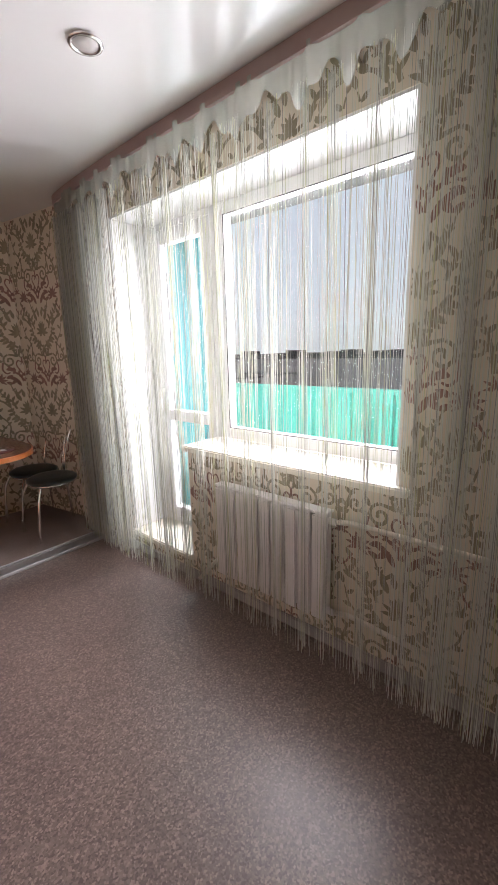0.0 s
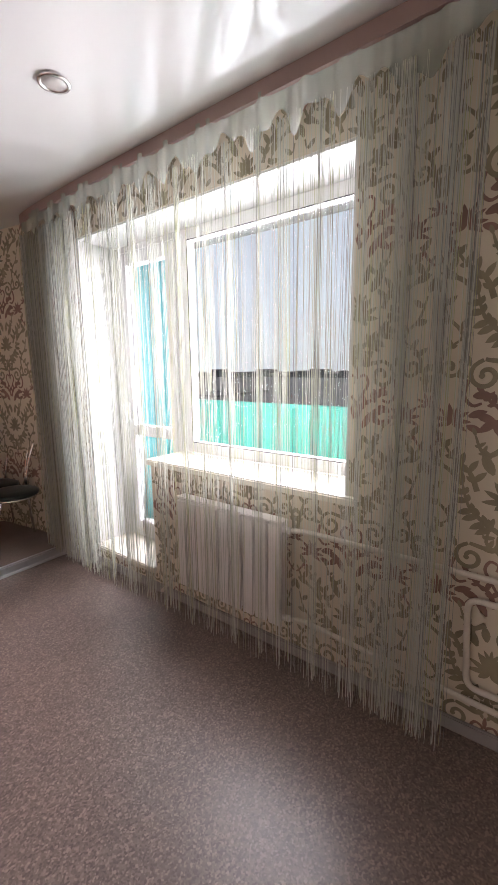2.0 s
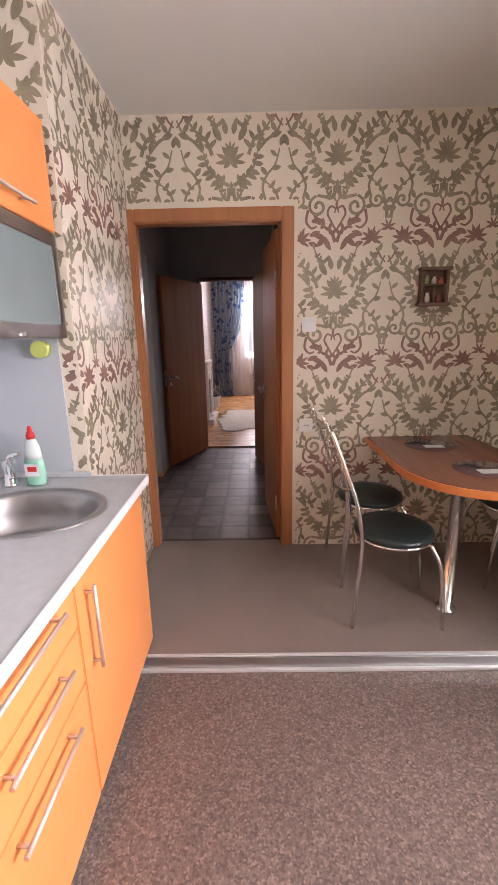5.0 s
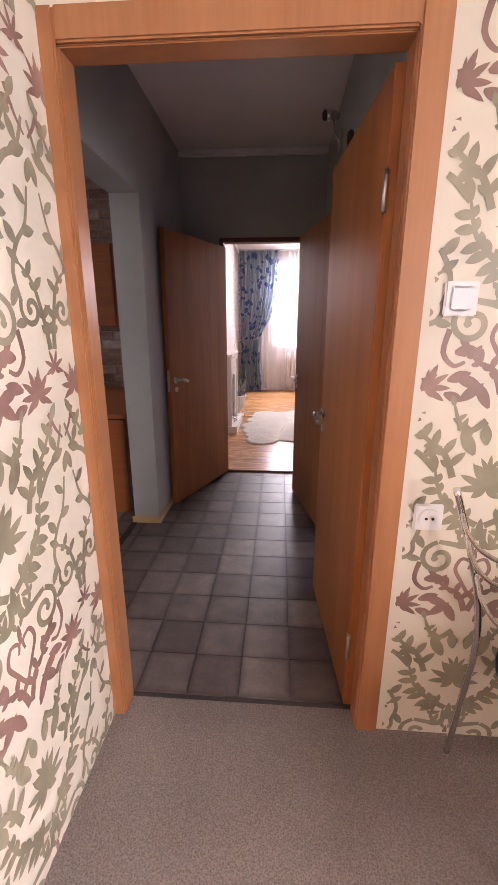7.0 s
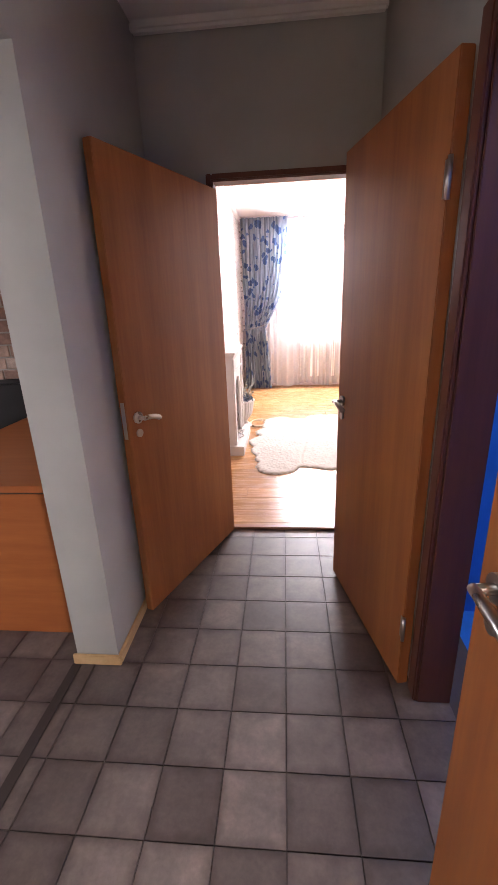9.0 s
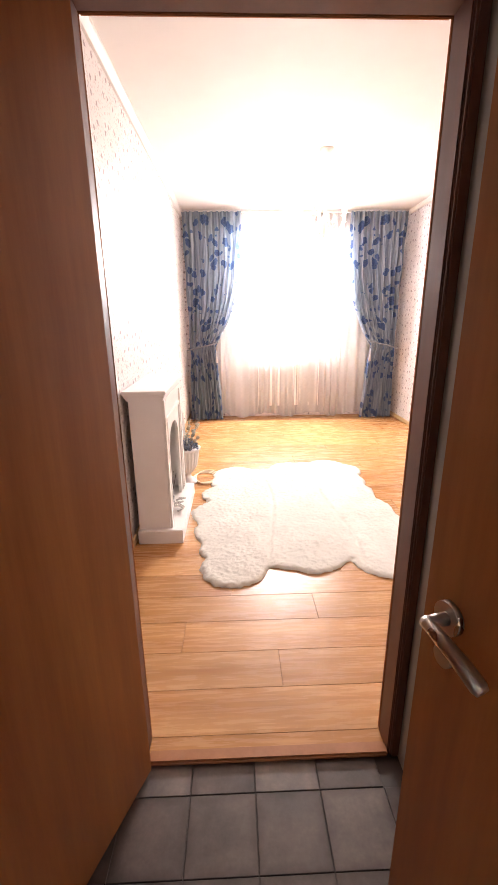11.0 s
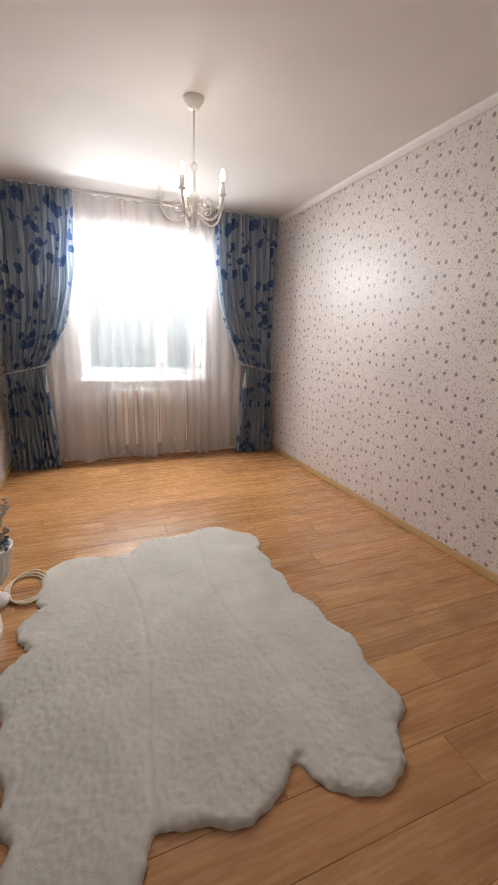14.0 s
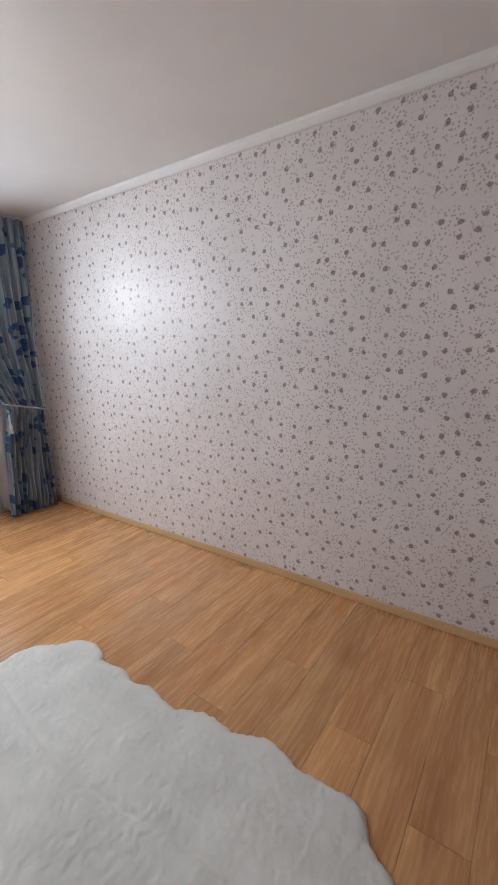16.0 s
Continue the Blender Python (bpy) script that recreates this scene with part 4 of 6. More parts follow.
# ---- radiator and pipes ----


def radiator(name, u0, u1, z0, z1, m, d0, d1, label):
    ob = thing(name, m @ Vector((d0, (u0 + u1) / 2, z0)), label, "radiator")
    n = round((u1 - u0) / 0.082)
    w = (u1 - u0) / n
    for i in range(n):
        bm = boxes(((d0, u0 + i * w + 0.004, z0), (d0 + 0.014, u0 + (i + 1) * w - 0.004, z1 - 0.02)), ((d0 + 0.02, u0 + i * w + 0.012, z0 + 0.01), (d1, u0 + (i + 1) * w - 0.012, z1 - 0.01)), r=0.006)
        part("section", bm, M_WHITE, ob, m=m)
    cap = boxes(((d0 + 0.004, u0, z1 - 0.016), (d1 - 0.004, u1, z1 - 0.004)), r=0.004)
    part("top_grille", cap, M_WHITE, ob, m=m)
    for z in (z0 + 0.04, z1 - 0.05):
        hd = bmesh.new()
        tube(hd, [m @ Vector(((d0 + d1) / 2, u0 - 0.03, z)), m @ Vector(((d0 + d1) / 2, u1 + 0.01, z))], 0.017, 10)
        part("header", hd, M_WHITE, ob)
    return ob


radiator("radiator", 1.05, 1.80, 0.20, 0.765, W, -0.105, -0.02, "white sectional radiator on the damask wall")


def pipe(pts, label, r=0.0125):
    """A pipe with rounded bends through corner points."""
    pts = [Vector(p) for p in pts]
    line = [pts[0]]
    for a, b, c in zip(pts, pts[1:], pts[2:]):
        p, q = b + (a - b).normalized() * 0.05, b + (c - b).normalized() * 0.05
        line += [(1 - t) ** 2 * p + 2 * t * (1 - t) * b + t * t * q for t in (0, 0.25, 0.5, 0.75, 1)]
    line.append(pts[-1])
    return solid("heating_pipe", tube(bmesh.new(), [W @ p for p in line], r, 10), M_PIPE, label, "pipe", kind="", group="heating pipes")


pd = -0.028
pipe([(-0.06, 1.02, 0.715), (pd, 0.98, 0.715), (pd, 0.03, 0.715), (pd, 0.03, 2.62)], "cream-painted heating pipe bending up the wall")
pipe([(pd, -0.85, 0.60), (pd, 0.235, 0.62), (pd, 0.215, 0.24), (pd, -0.85, 0.26)], "cream-painted heating pipe in a square loop")
pipe([(-0.06, 1.02, 0.24), (pd, 0.98, 0.235), (pd, 0.02, 0.17), (pd, 0.0, 0.0)], "cream-painted heating pipe going into the floor")
pipe([(-0.06, 1.80, 0.24), (pd, 1.86, 0.24), (pd, 2.05, 0.03)], "cream-painted heating pipe end beside the balcony door")

# ---- recessed ceiling lamps ----
cl = thing("ceiling_lamp", (1.11, 1.77, ZK), "round recessed spot lamp with a chrome ring, unlit", "ceiling lamp", "recessed ceiling lamps")
part("ring", lathe(bmesh.new(), [(0.047, 0.0), (0.060, -0.001), (0.064, -0.005), (0.060, -0.011), (0.050, -0.012), (0.046, -0.006), (0.047, 0.0)], (0, 0, 0), 32, caps=False), M_CHROME, cl, "chrome ring", local=True)
part("lens", lathe(bmesh.new(), [(0.047, -0.001), (0.046, -0.007), (0.02, -0.010), (0.002, -0.0105)], (0, 0, 0), 24), M_LENS, cl, "frosted lens", local=True)
for x, y in ((1.19, 2.95), (-0.28, 3.01), (-0.20, 1.75)):
    copy_thing(cl, pose(x, y, ZK))

# ---- kitchen door casing, doors ----


def casing(name, axis, a0, a1, ztop, face, out, w, mat, label, z0=ZP, depth=0.075):
    """Three mitre-free boards round an opening and the jamb lining within the wall."""
    ob = thing(name, (a0, face, z0) if axis == "x" else (face, a0, z0), label, "door frame", kind="structure")

    def bx(a, d, z):
        p = ((a[0], d[0], z[0]), (a[1], d[1], z[1]))
        return p if axis == "x" else tuple((q[1], q[0], q[2]) for q in p)

    f0, f1 = face, face + out * 0.014
    part("casing", boxes(bx((a0 - w, a0), (f0, f1), (z0, ztop + w)), r=0.005), mat, ob)
    part("casing", boxes(bx((a1, a1 + w), (f0, f1), (z0, ztop + w)), r=0.005), mat, ob)
    part("casing", boxes(bx((a0, a1), (f0, f1), (ztop, ztop + w)), r=0.005), mat, ob)
    g0, g1 = face - out * 0.001, face - out * depth
    part("jamb", boxes(bx((a0 - 0.022, a0 + 0.004), (g0, g1), (z0, ztop)), r=0.003), mat, ob)
    part("jamb", boxes(bx((a1 - 0.004, a1 + 0.022), (g0, g1), (z0, ztop)), r=0.003), mat, ob)
    part("jamb", boxes(bx((a0 - 0.022, a1 + 0.022), (g0, g1), (ztop - 0.004, ztop + 0.018)), r=0.003), mat, ob)
    return ob


casing("door_frame_kitchen", "x", -0.582, 0.255, ZP + 2.02, KY, -1, 0.072, M_CASING, "cherry-coloured wooden frame of the kitchen door")
casing("door_frame_kitchen_hall", "x", -0.582, 0.255, ZP + 2.02, KY + 0.075, 1, 0.035, M_CASING, "cherry-coloured wooden casing in the hall", depth=0.005)
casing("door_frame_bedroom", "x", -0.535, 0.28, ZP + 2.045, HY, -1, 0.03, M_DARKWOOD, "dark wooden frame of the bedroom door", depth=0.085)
casing("door_frame_bedroom_inner", "x", -0.535, 0.28, ZP + 2.045, BY + 0.006, 1, 0.07, M_CASING, "reddish wooden casing in the bedroom", depth=0.005)
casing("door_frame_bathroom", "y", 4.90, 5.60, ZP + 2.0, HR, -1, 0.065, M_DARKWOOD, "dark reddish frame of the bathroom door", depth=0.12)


def door(name, hinge, free, label, width, handles=(1, -1), z1=2.0, knuckle=1):
    """A flush leaf from its hinge line to its free edge, with levers and hinges."""
    h, f = Vector((*hinge, ZP)), Vector((*free, ZP))
    ang = math.degrees(math.atan2(f.y - h.y, f.x - h.x))
    ob = thing(name, h, label, "door", kind="structure", turn=ang)
    L = width
    part("leaf", boxes(((0, -0.02, 0.012), (L, 0.02, z1)), r=0.003), M_DOOR, ob, local=True)
    for s in handles:
        bm = bmesh.new()
        tube(bm, [(L - 0.06, s * 0.02, 0.985), (L - 0.06, s * 0.030, 0.985)], 0.026, 20)
        tube(bm, [(L - 0.06, s * 0.028, 0.985), (L - 0.06, s * 0.06, 0.985)], 0.010, 12)
        tube(bm, curve([(L - 0.055, s * 0.062, 0.985), (L - 0.09, s * 0.064, 0.984), (L - 0.13, s * 0.062, 0.976), (L - 0.165, s * 0.058, 0.962)], 4), [0.010] * 4 + [0.011] * 4 + [0.012] * 4 + [0.009], 10)
        part("handle", bm, M_STEEL, ob, "satin lever handle", local=True)
        bm = bmesh.new()
        tube(bm, [(L - 0.06, s * 0.02, 0.915), (L - 0.06, s * 0.028, 0.915)], 0.018, 16)
        part("lock_rose", bm, M_STEEL, ob, local=True)
    part("latch_plate", boxes(((L - 0.001, -0.010, 0.90), (L + 0.002, 0.010, 1.06)), r=0.001), M_STEEL, ob, local=True)
    for z in (0.28, 1.72):
        bm = bmesh.new()
        tube(bm, [(-0.006, knuckle * 0.022, z - 0.05), (-0.006, knuckle * 0.022, z + 0.05)], 0.007, 10)
        box(bm, (0.0, knuckle * 0.0195, z - 0.045), (0.018, knuckle * 0.0215, z + 0.045))
        part("hinge", bm, M_STEEL, ob, "steel hinge", local=True)
    return ob


door("door_2", (0.245, 4.30), (0.185, 5.05), "brown veneered kitchen door standing open into the hall", 0.74)
door("door_3", (-0.528, 6.822), (-0.850, 6.02), "brown veneered bedroom door standing open into the hall", 0.85, knuckle=-1)
door("door_4", (0.275, 5.665), (0.108, 6.39), "brown veneered bathroom door folded back along the wall", 0.74)

# ---- kitchen units ----
CX = -0.41        # cabinet fronts
units = ((2.61, 3.30, "one tall door", [(0.10, 0.865)]), (2.145, 2.61, "three drawers", [(0.10, 0.52), (0.524, 0.698), (0.702, 0.865)]))


def bar_handle(a, b, out):
    bm = bmesh.new()
    a, b, o = Vector(a), Vector(b), Vector(out)
    tube(bm, [a + o * 0.03, b + o * 0.03], 0.006, 10)
    for t in (0.08, 0.92):
        p = a.lerp(b, t)
        tube(bm, [p, p + o * 0.03], 0.005, 8)
    return bm


for y0, y1, what, fronts in units:
    cab = thing("base_cabinet", ((CX - 1.03) / 2, (y0 + y1) / 2, 0.0), "orange kitchen base cabinet with %s under the worktop" % what, "cabinet", "kitchen units")
    part("body", boxes(((-1.04, y0 + 0.001, 0.10), (CX - 0.02, y1 - 0.001, 0.735 if y1 > 3 else 0.868)), r=0.002), M_EDGE, cab)
    part("plinth", boxes(((-1.0, y0 + 0.001, 0.0), (CX - 0.05, y1 - 0.001, 0.10))), M_GREYB, cab)
    for z0, z1 in fronts:
        kind = "drawer_front" if len(fronts) > 1 else "door"
        fr = part(kind, boxes(((CX - 0.018, y0 + 0.003, z0), (CX, y1 - 0.003, z1)), r=0.003), M_ORANGE, cab, "glossy orange front")
        if len(fronts) > 1:
            zz = z1 - 0.045
            part("handle", bar_handle((CX, y0 + 0.075, zz), (CX, y1 - 0.11, zz), (1, 0, 0)), M_HANDLE, fr, "steel bar handle")
        else:
            part("handle", bar_handle((CX, y0 + 0.06, 0.79), (CX, y0 + 0.06, 0.515), (1, 0, 0)), M_HANDLE, fr, "steel bar handle")
ov = thing("oven", (-0.77, 1.845, 0.0), "built-in oven with dark glass door in an orange unit", "oven", "kitchen units")
part("body", boxes(((-1.04, 1.551, 0.10), (CX - 0.02, 2.143, 0.868))), M_EDGE, ov)
od = part("oven_door", boxes(((CX - 0.018, 1.554, 0.24), (CX + 0.004, 2.141, 0.755)), r=0.004), M_OVEN, ov, "dark brown glass door")
part("handle", bar_handle((CX + 0.004, 1.62, 0.70), (CX + 0.004, 2.075, 0.70), (1, 0, 0)), M_STEEL, od)
cp = part("control_panel", boxes(((CX - 0.018, 1.554, 0.758), (CX + 0.004, 2.141, 0.865)), r=0.003), M_BLACK, ov, "black control panel")
for i in range(4):
    kb = bmesh.new()
    tube(kb, [(CX + 0.004, 1.655 + i * 0.13, 0.81), (CX + 0.026, 1.655 + i * 0.13, 0.81)], 0.019, 16)
    part("knob", kb, M_STEEL, cp)
part("bottom_panel", boxes(((CX - 0.018, 1.554, 0.10), (CX, 2.141, 0.236)), r=0.003), M_ORANGE, ov, "orange panel")
part("plinth", boxes(((-1.0, 1.551, 0.0), (CX - 0.05, 2.143, 0.10))), M_GREYB, ov)

# worktop with an oval hole for the sink
SC, SA, SB = (-0.69, 2.935), 0.25, 0.20
wt = bmesh.new()
x0, x1, y0, y1 = -1.045, -0.378, 1.54, 3.305
NS = 64
ro, ri = [], []
for k in range(NS):
    a = 2 * math.pi * k / NS
    c, s = math.cos(a), math.sin(a)
    ri.append((SC[0] + (SA - 0.012) * c, SC[1] + (SB - 0.012) * s))
    tx = ((x1 if c > 0 else x0) - SC[0]) / c if abs(c) > 1e-6 else 1e9
    ty = ((y1 if s > 0 else y0) - SC[1]) / s if abs(s) > 1e-6 else 1e9
    t = min(tx, ty)
    ro.append((SC[0] + t * c, SC[1] + t * s))
for cx_, cy_ in ((x0, y0), (x0, y1), (x1, y0), (x1, y1)):
    k = min(range(NS), key=lambda q: (ro[q][0] - cx_) ** 2 + (ro[q][1] - cy_) ** 2)
    ro[k] = (cx_, cy_)
rings = [[wt.verts.new((*p, z)) for p in ring] for ring, z in ((ro, 0.87), (ro, 0.902), (ri, 0.902), (ri, 0.87))]
for a, b in zip(rings, rings[1:] + rings[:1]):
    for k in range(NS):
        wt.faces.new((a[k], a[(k + 1) % NS], b[(k + 1) % NS], b[k]))
top = thing("worktop", (-0.74, 2.5, 0.87), "pale grey worktop with white front edging", "worktop")
part("slab", wt, M_COUNTER, top)
part("edging", boxes(((x1 - 0.001, y0, 0.868), (x1 + 0.006, y1, 0.905)), ((x0, y1, 0.868), (x1 + 0.006, y1 + 0.005, 0.905)), r=0.002), M_EDGE, top, "white edging strip")
sk = thing("sink", (*SC, 0.9), "oval stainless steel sink set in the worktop", "sink")
sb = bmesh.new()
prof = [(1.06, 0.904), (1.05, 0.909), (1.0, 0.909), (0.93, 0.905), (0.90, 0.89), (0.86, 0.83), (0.80, 0.775), (0.68, 0.758), (0.35, 0.752), (0.13, 0.750)]
rr = [[sb.verts.new((SC[0] + SA * f * math.cos(2 * math.pi * k / 48), SC[1] + SB * f * math.sin(2 * math.pi * k / 48), z)) for k in range(48)] for f, z in prof]
for a, b in zip(rr, rr[1:]):
    for k in range(48):
        f = sb.faces.new((a[k], a[(k + 1) % 48], b[(k + 1) % 48], b[k]))
        f.smooth = True
part("bowl", sb, M_SINK, sk, "brushed steel bowl")
part("drain", lathe(bmesh.new(), [(0.036, 0.0), (0.036, 0.004), (0.028, 0.005), (0.024, 0.002), (0.004, 0.002)], (*SC, 0.749), 20), M_CHROME, sk)
of = bmesh.new()
for k in range(5):
    for j in range(2):
        box(of, (SC[0] - 0.112 + k * 0.014, SC[1] + SB * 0.868, 0.846 + j * 0.014), (SC[0] - 0.104 + k * 0.014, SC[1] + SB * 0.885, 0.857 + j * 0.014))
part("overflow_slots", of, M_BLACK, sk, "dark overflow slots")
tp = thing("tap", (-0.89, 3.19, 0.905), "chrome single-lever kitchen tap", "tap")
tb = lathe(bmesh.new(), [(0.028, 0.0), (0.028, 0.008), (0.022, 0.014), (0.021, 0.07), (0.024, 0.085), (0.022, 0.10), (0.006, 0.108)], (-0.89, 3.19, 0.905), 20)
part("body", tb, M_CHROME, tp)
part("spout", tube(bmesh.new(), curve([(-0.89, 3.19, 0.955), (-0.86, 3.145, 1.0), (-0.82, 3.085, 1.0), (-0.805, 3.065, 0.975)], 6), 0.012, 12), M_CHROME, tp)
part("lever", tube(bmesh.new(), curve([(-0.89, 3.19, 1.01), (-0.87, 3.175, 1.03), (-0.82, 3.155, 1.045)], 5), 0.008, 10), M_CHROME, tp)
bo = thing("dish_soap_bottle", (-0.795, 3.205, 0.905), "clear bottle of green dish soap with a red cap", "bottle")
M_SOAP = plain("green_soap", (0.30, 0.62, 0.47), 0.25)
M_BOT = plain("clear_bottle_plastic", (0.66, 0.76, 0.72), 0.2)
M_RED = plain("red_cap", (0.60, 0.03, 0.03), 0.35)


def flat_lathe(prof, c, sx, sy):
    bm = lathe(bmesh.new(), prof, (0, 0, 0), 24)
    bmesh.ops.transform(bm, matrix=Matrix.Translation(c) @ Matrix.Diagonal((sx, sy, 1, 1)), verts=bm.verts)
    return bm


bc_ = (-0.795, 3.205, 0.905)
part("liquid", flat_lathe([(0.036, 0), (0.040, 0.008), (0.041, 0.05), (0.037, 0.10), (0.035, 0.105)], bc_, 1, 0.62), M_SOAP, bo, "green soap")
part("shoulder", flat_lathe([(0.035, 0.105), (0.033, 0.13), (0.030, 0.155), (0.020, 0.18), (0.014, 0.187)], bc_, 1, 0.62), M_BOT, bo)
cap = lathe(bmesh.new(), [(0.016, 0.187), (0.017, 0.20), (0.014, 0.213), (0.010, 0.217), (0.008, 0.235), (0.005, 0.238)], bc_, 18)
part("cap", cap, M_RED, bo, "red cap")
lb = boxes(((-0.823, 3.1775, 0.945), (-0.767, 3.1795, 0.995)), r=0.001)
part("label", lb, M_EDGE, bo, "white label")
part("label_band", boxes(((-0.810, 3.1755, 0.965), (-0.775, 3.1775, 0.985))), M_RED, bo, "red print on the label")
solid("splashback", boxes(((-1.049, 3.300, 0.903), (-0.685, 3.309, 1.47)), ((-1.049, 1.54, 0.903), (-1.042, 3.300, 1.47))), M_SPLASH, "grey-blue splashback panel behind the sink", "splashback")
solid("splash_strip", boxes(((-1.04, 3.285, 0.903), (-0.61, 3.2995, 0.925)), r=0.004), M_COUNTER, "pale grey sealing strip behind the worktop", "sealing strip", kind="")
yl = bmesh.new()
tube(yl, [(-0.745, 3.299, 1.43), (-0.745, 3.262, 1.43)], [0.032, 0.032], 20)
solid("sponge_holder", yl, plain("lime_plastic", (0.55, 0.62, 0.16), 0.4), "round lime-yellow hook on the splashback", "hook", kind="")

# upper cabinets
ub = thing("wall_cabinet", (-0.83, 2.86, 1.47), "orange wall cabinet over a frosted glass flap", "cabinet", "kitchen units")
UX = -0.635
part("body", boxes(((-1.045, 2.42, 1.47), (UX - 0.02, 3.29, 2.20)), r=0.002), M_SPLASH, ub, "grey carcass")
uf = part("door", boxes(((UX - 0.019, 2.423, 1.842), (UX, 3.288, 2.20)), r=0.003), M_ORANGE, ub, "orange lift-up front")
part("handle", bar_handle((UX, 2.6, 1.89), (UX, 3.10, 1.89), (1, 0, 0)), M_HANDLE, uf, "steel bar handle")
gf = part("glass_flap", boxes(((UX - 0.012, 2.465, 1.515), (UX - 0.004, 3.245, 1.80))), M_FROST, ub, "frosted glass flap")
part("flap_frame", boxes(((UX - 0.019, 2.423, 1.47), (UX, 3.288, 1.518)), ((UX - 0.019, 2.423, 1.792), (UX, 3.288, 1.838)), ((UX - 0.019, 2.423, 1.518), (UX, 2.468, 1.792)), ((UX - 0.019, 3.243, 1.518), (UX, 3.288, 1.792)), r=0.003), M_ALU, gf, "brushed aluminium frame")
kn = bmesh.new()
tube(kn, [(UX, 2.95, 1.482), (UX + 0.022, 2.95, 1.482)], 0.009, 12)
part("knob", kn, M_STEEL, gf)

# ---- dining table ----
TX0, TX1 = 0.79, 1.45
cxm, rad = (TX0 + TX1) / 2, (TX1 - TX0) / 2
outl = [(TX0, KY - 0.003), (TX0, 3.62)] + [(cxm - rad * math.cos(math.pi * k / 28), 3.62 - 0.40 * math.sin(math.pi * k / 28)) for k in range(1, 28)] + [(TX1, 3.62), (TX1, KY - 0.003)]
tab = thing("dining_table", (cxm, 3.9, ZP), "brown wooden wall table with orange edge and chrome leg", "table")
inner = [(cxm + (x - cxm) * 0.97, y if y > 4 else 3.62 + (y - 3.62) * 0.97) for x, y in outl]
part("edge", prism(bmesh.new(), outl, ZP + 0.715, ZP + 0.749, 0.006), M_TABLEEDGE, tab, "orange rounded edge band")
part("tabletop", prism(bmesh.new(), inner, ZP + 0.745, ZP + 0.752), M_TABLE, tab, "reddish brown wood top")
part("leg", lathe(bmesh.new(), [(0.050, 0.0), (0.050, 0.006), (0.031, 0.012), (0.030, 0.69), (0.055, 0.70), (0.055, 0.715)], (1.06, 3.52, ZP), 24), M_CHROME, tab, "chrome leg")
for x in (0.85, 1.39):
    fb = bmesh.new()
    box(fb, (x - 0.02, KY - 0.05, ZP + 0.66), (x + 0.02, KY - 0.003, ZP + 0.715))
    part("bracket", fb, M_STEEL, tab)
M_MAT = plain("mauve_glass_mat", (0.17, 0.085, 0.085), 0.12)
for i, (mx, my) in enumerate(((1.10, 3.98), (1.17, 3.52))):
    pm = thing("placemat", (mx, my, ZP + 0.752), "round glossy placemat printed with a dark twig", "placemat", "placemats")
    part("disc", lathe(bmesh.new(), [(0.135, 0.0), (0.138, 0.002), (0.135, 0.004), (0.002, 0.0045)], (mx, my, ZP + 0.752), 40), M_MAT, pm)
    tw = bmesh.new()
    random.seed(3 + i)
    for k in range(9):
        a = radians(100 + k * 18)
        p = Vector((mx - 0.01, my + 0.0, ZP + 0.7575))
        q = p + Vector((math.cos(a), math.sin(a), 0)) * random.uniform(0.06, 0.11)
        r = q + Vector((math.cos(a + 0.7), math.sin(a + 0.7), 0)) * 0.03
        tube(tw, [p, (p + q) / 2 + Vector((0.006, 0.004, 0)), q, r], 0.0012, 4)
    part("twig_print", tw, M_BLACK, pm, "black twig")
    solid("card", boxes(((mx - 0.05, my - 0.075, ZP + 0.757), (mx + 0.06, my - 0.022, ZP + 0.760))), M_EDGE, "small white card on a placemat", "card", kind="", group="cards")

# ---- chairs ----
ch = thing("dining_chair", (0.765, 3.535, ZP), "chrome tube chair with a round dark green padded seat", "chair", "chairs round the table", turn=-3)
seat = lathe(bmesh.new(), [(0.155, 0.425), (0.182, 0.430), (0.193, 0.442), (0.190, 0.456), (0.165, 0.468), (0.10, 0.474), (0.002, 0.475)], (0, 0, 0), 36)
part("seat", seat, M_SEAT, ch, "dark green leatherette cushion", local=True)
part("seat_ring", tube(bmesh.new(), [(0.18 * math.cos(k * math.pi / 12), 0.18 * math.sin(k * math.pi / 12), 0.424) for k in range(24)], 0.008, 8, closed=True), M_CHROME, ch, local=True)
for s in (1, -1):
    part("leg", tube(bmesh.new(), curve([(0.215, s * 0.165, 0.0), (0.205, s * 0.162, 0.15), (0.185, s * 0.155, 0.32), (0.145, s * 0.12, 0.418)], 6), 0.010, 10), M_CHROME, ch, local=True)
    part("back_post", tube(bmesh.new(), curve([(-0.215, s * 0.17, 0.0), (-0.20, s * 0.168, 0.2), (-0.185, s * 0.165, 0.44), (-0.21, s * 0.16, 0.62), (-0.27, s * 0.145, 0.80), (-0.335, s * 0.13, 0.97)], 6), 0.010, 10), M_CHROME, ch, local=True)
for z, x, sag in ((0.90, -0.305, -0.03), (0.84, -0.283, -0.045), (0.70, -0.236, -0.035)):
    part("back_bar", tube(bmesh.new(), curve([(x, 0.142, z), (x - 0.02, 0.07, z + sag * 0.7), (x - 0.025, 0.0, z + sag), (x - 0.02, -0.07, z + sag * 0.7), (x, -0.142, z)], 5), 0.006, 8), M_CHROME, ch, local=True)
for x, y, a in ((0.775, 4.00, 4), (1.56, 3.515, 178), (1.575, 3.88, 182)):
    copy_thing(ch, pose(x, y, ZP, 0, 0, a))

# ---- things on the dining wall ----
sw = thing("light_switch", (0.42, KY, 1.53), "white square light switch", "switch")
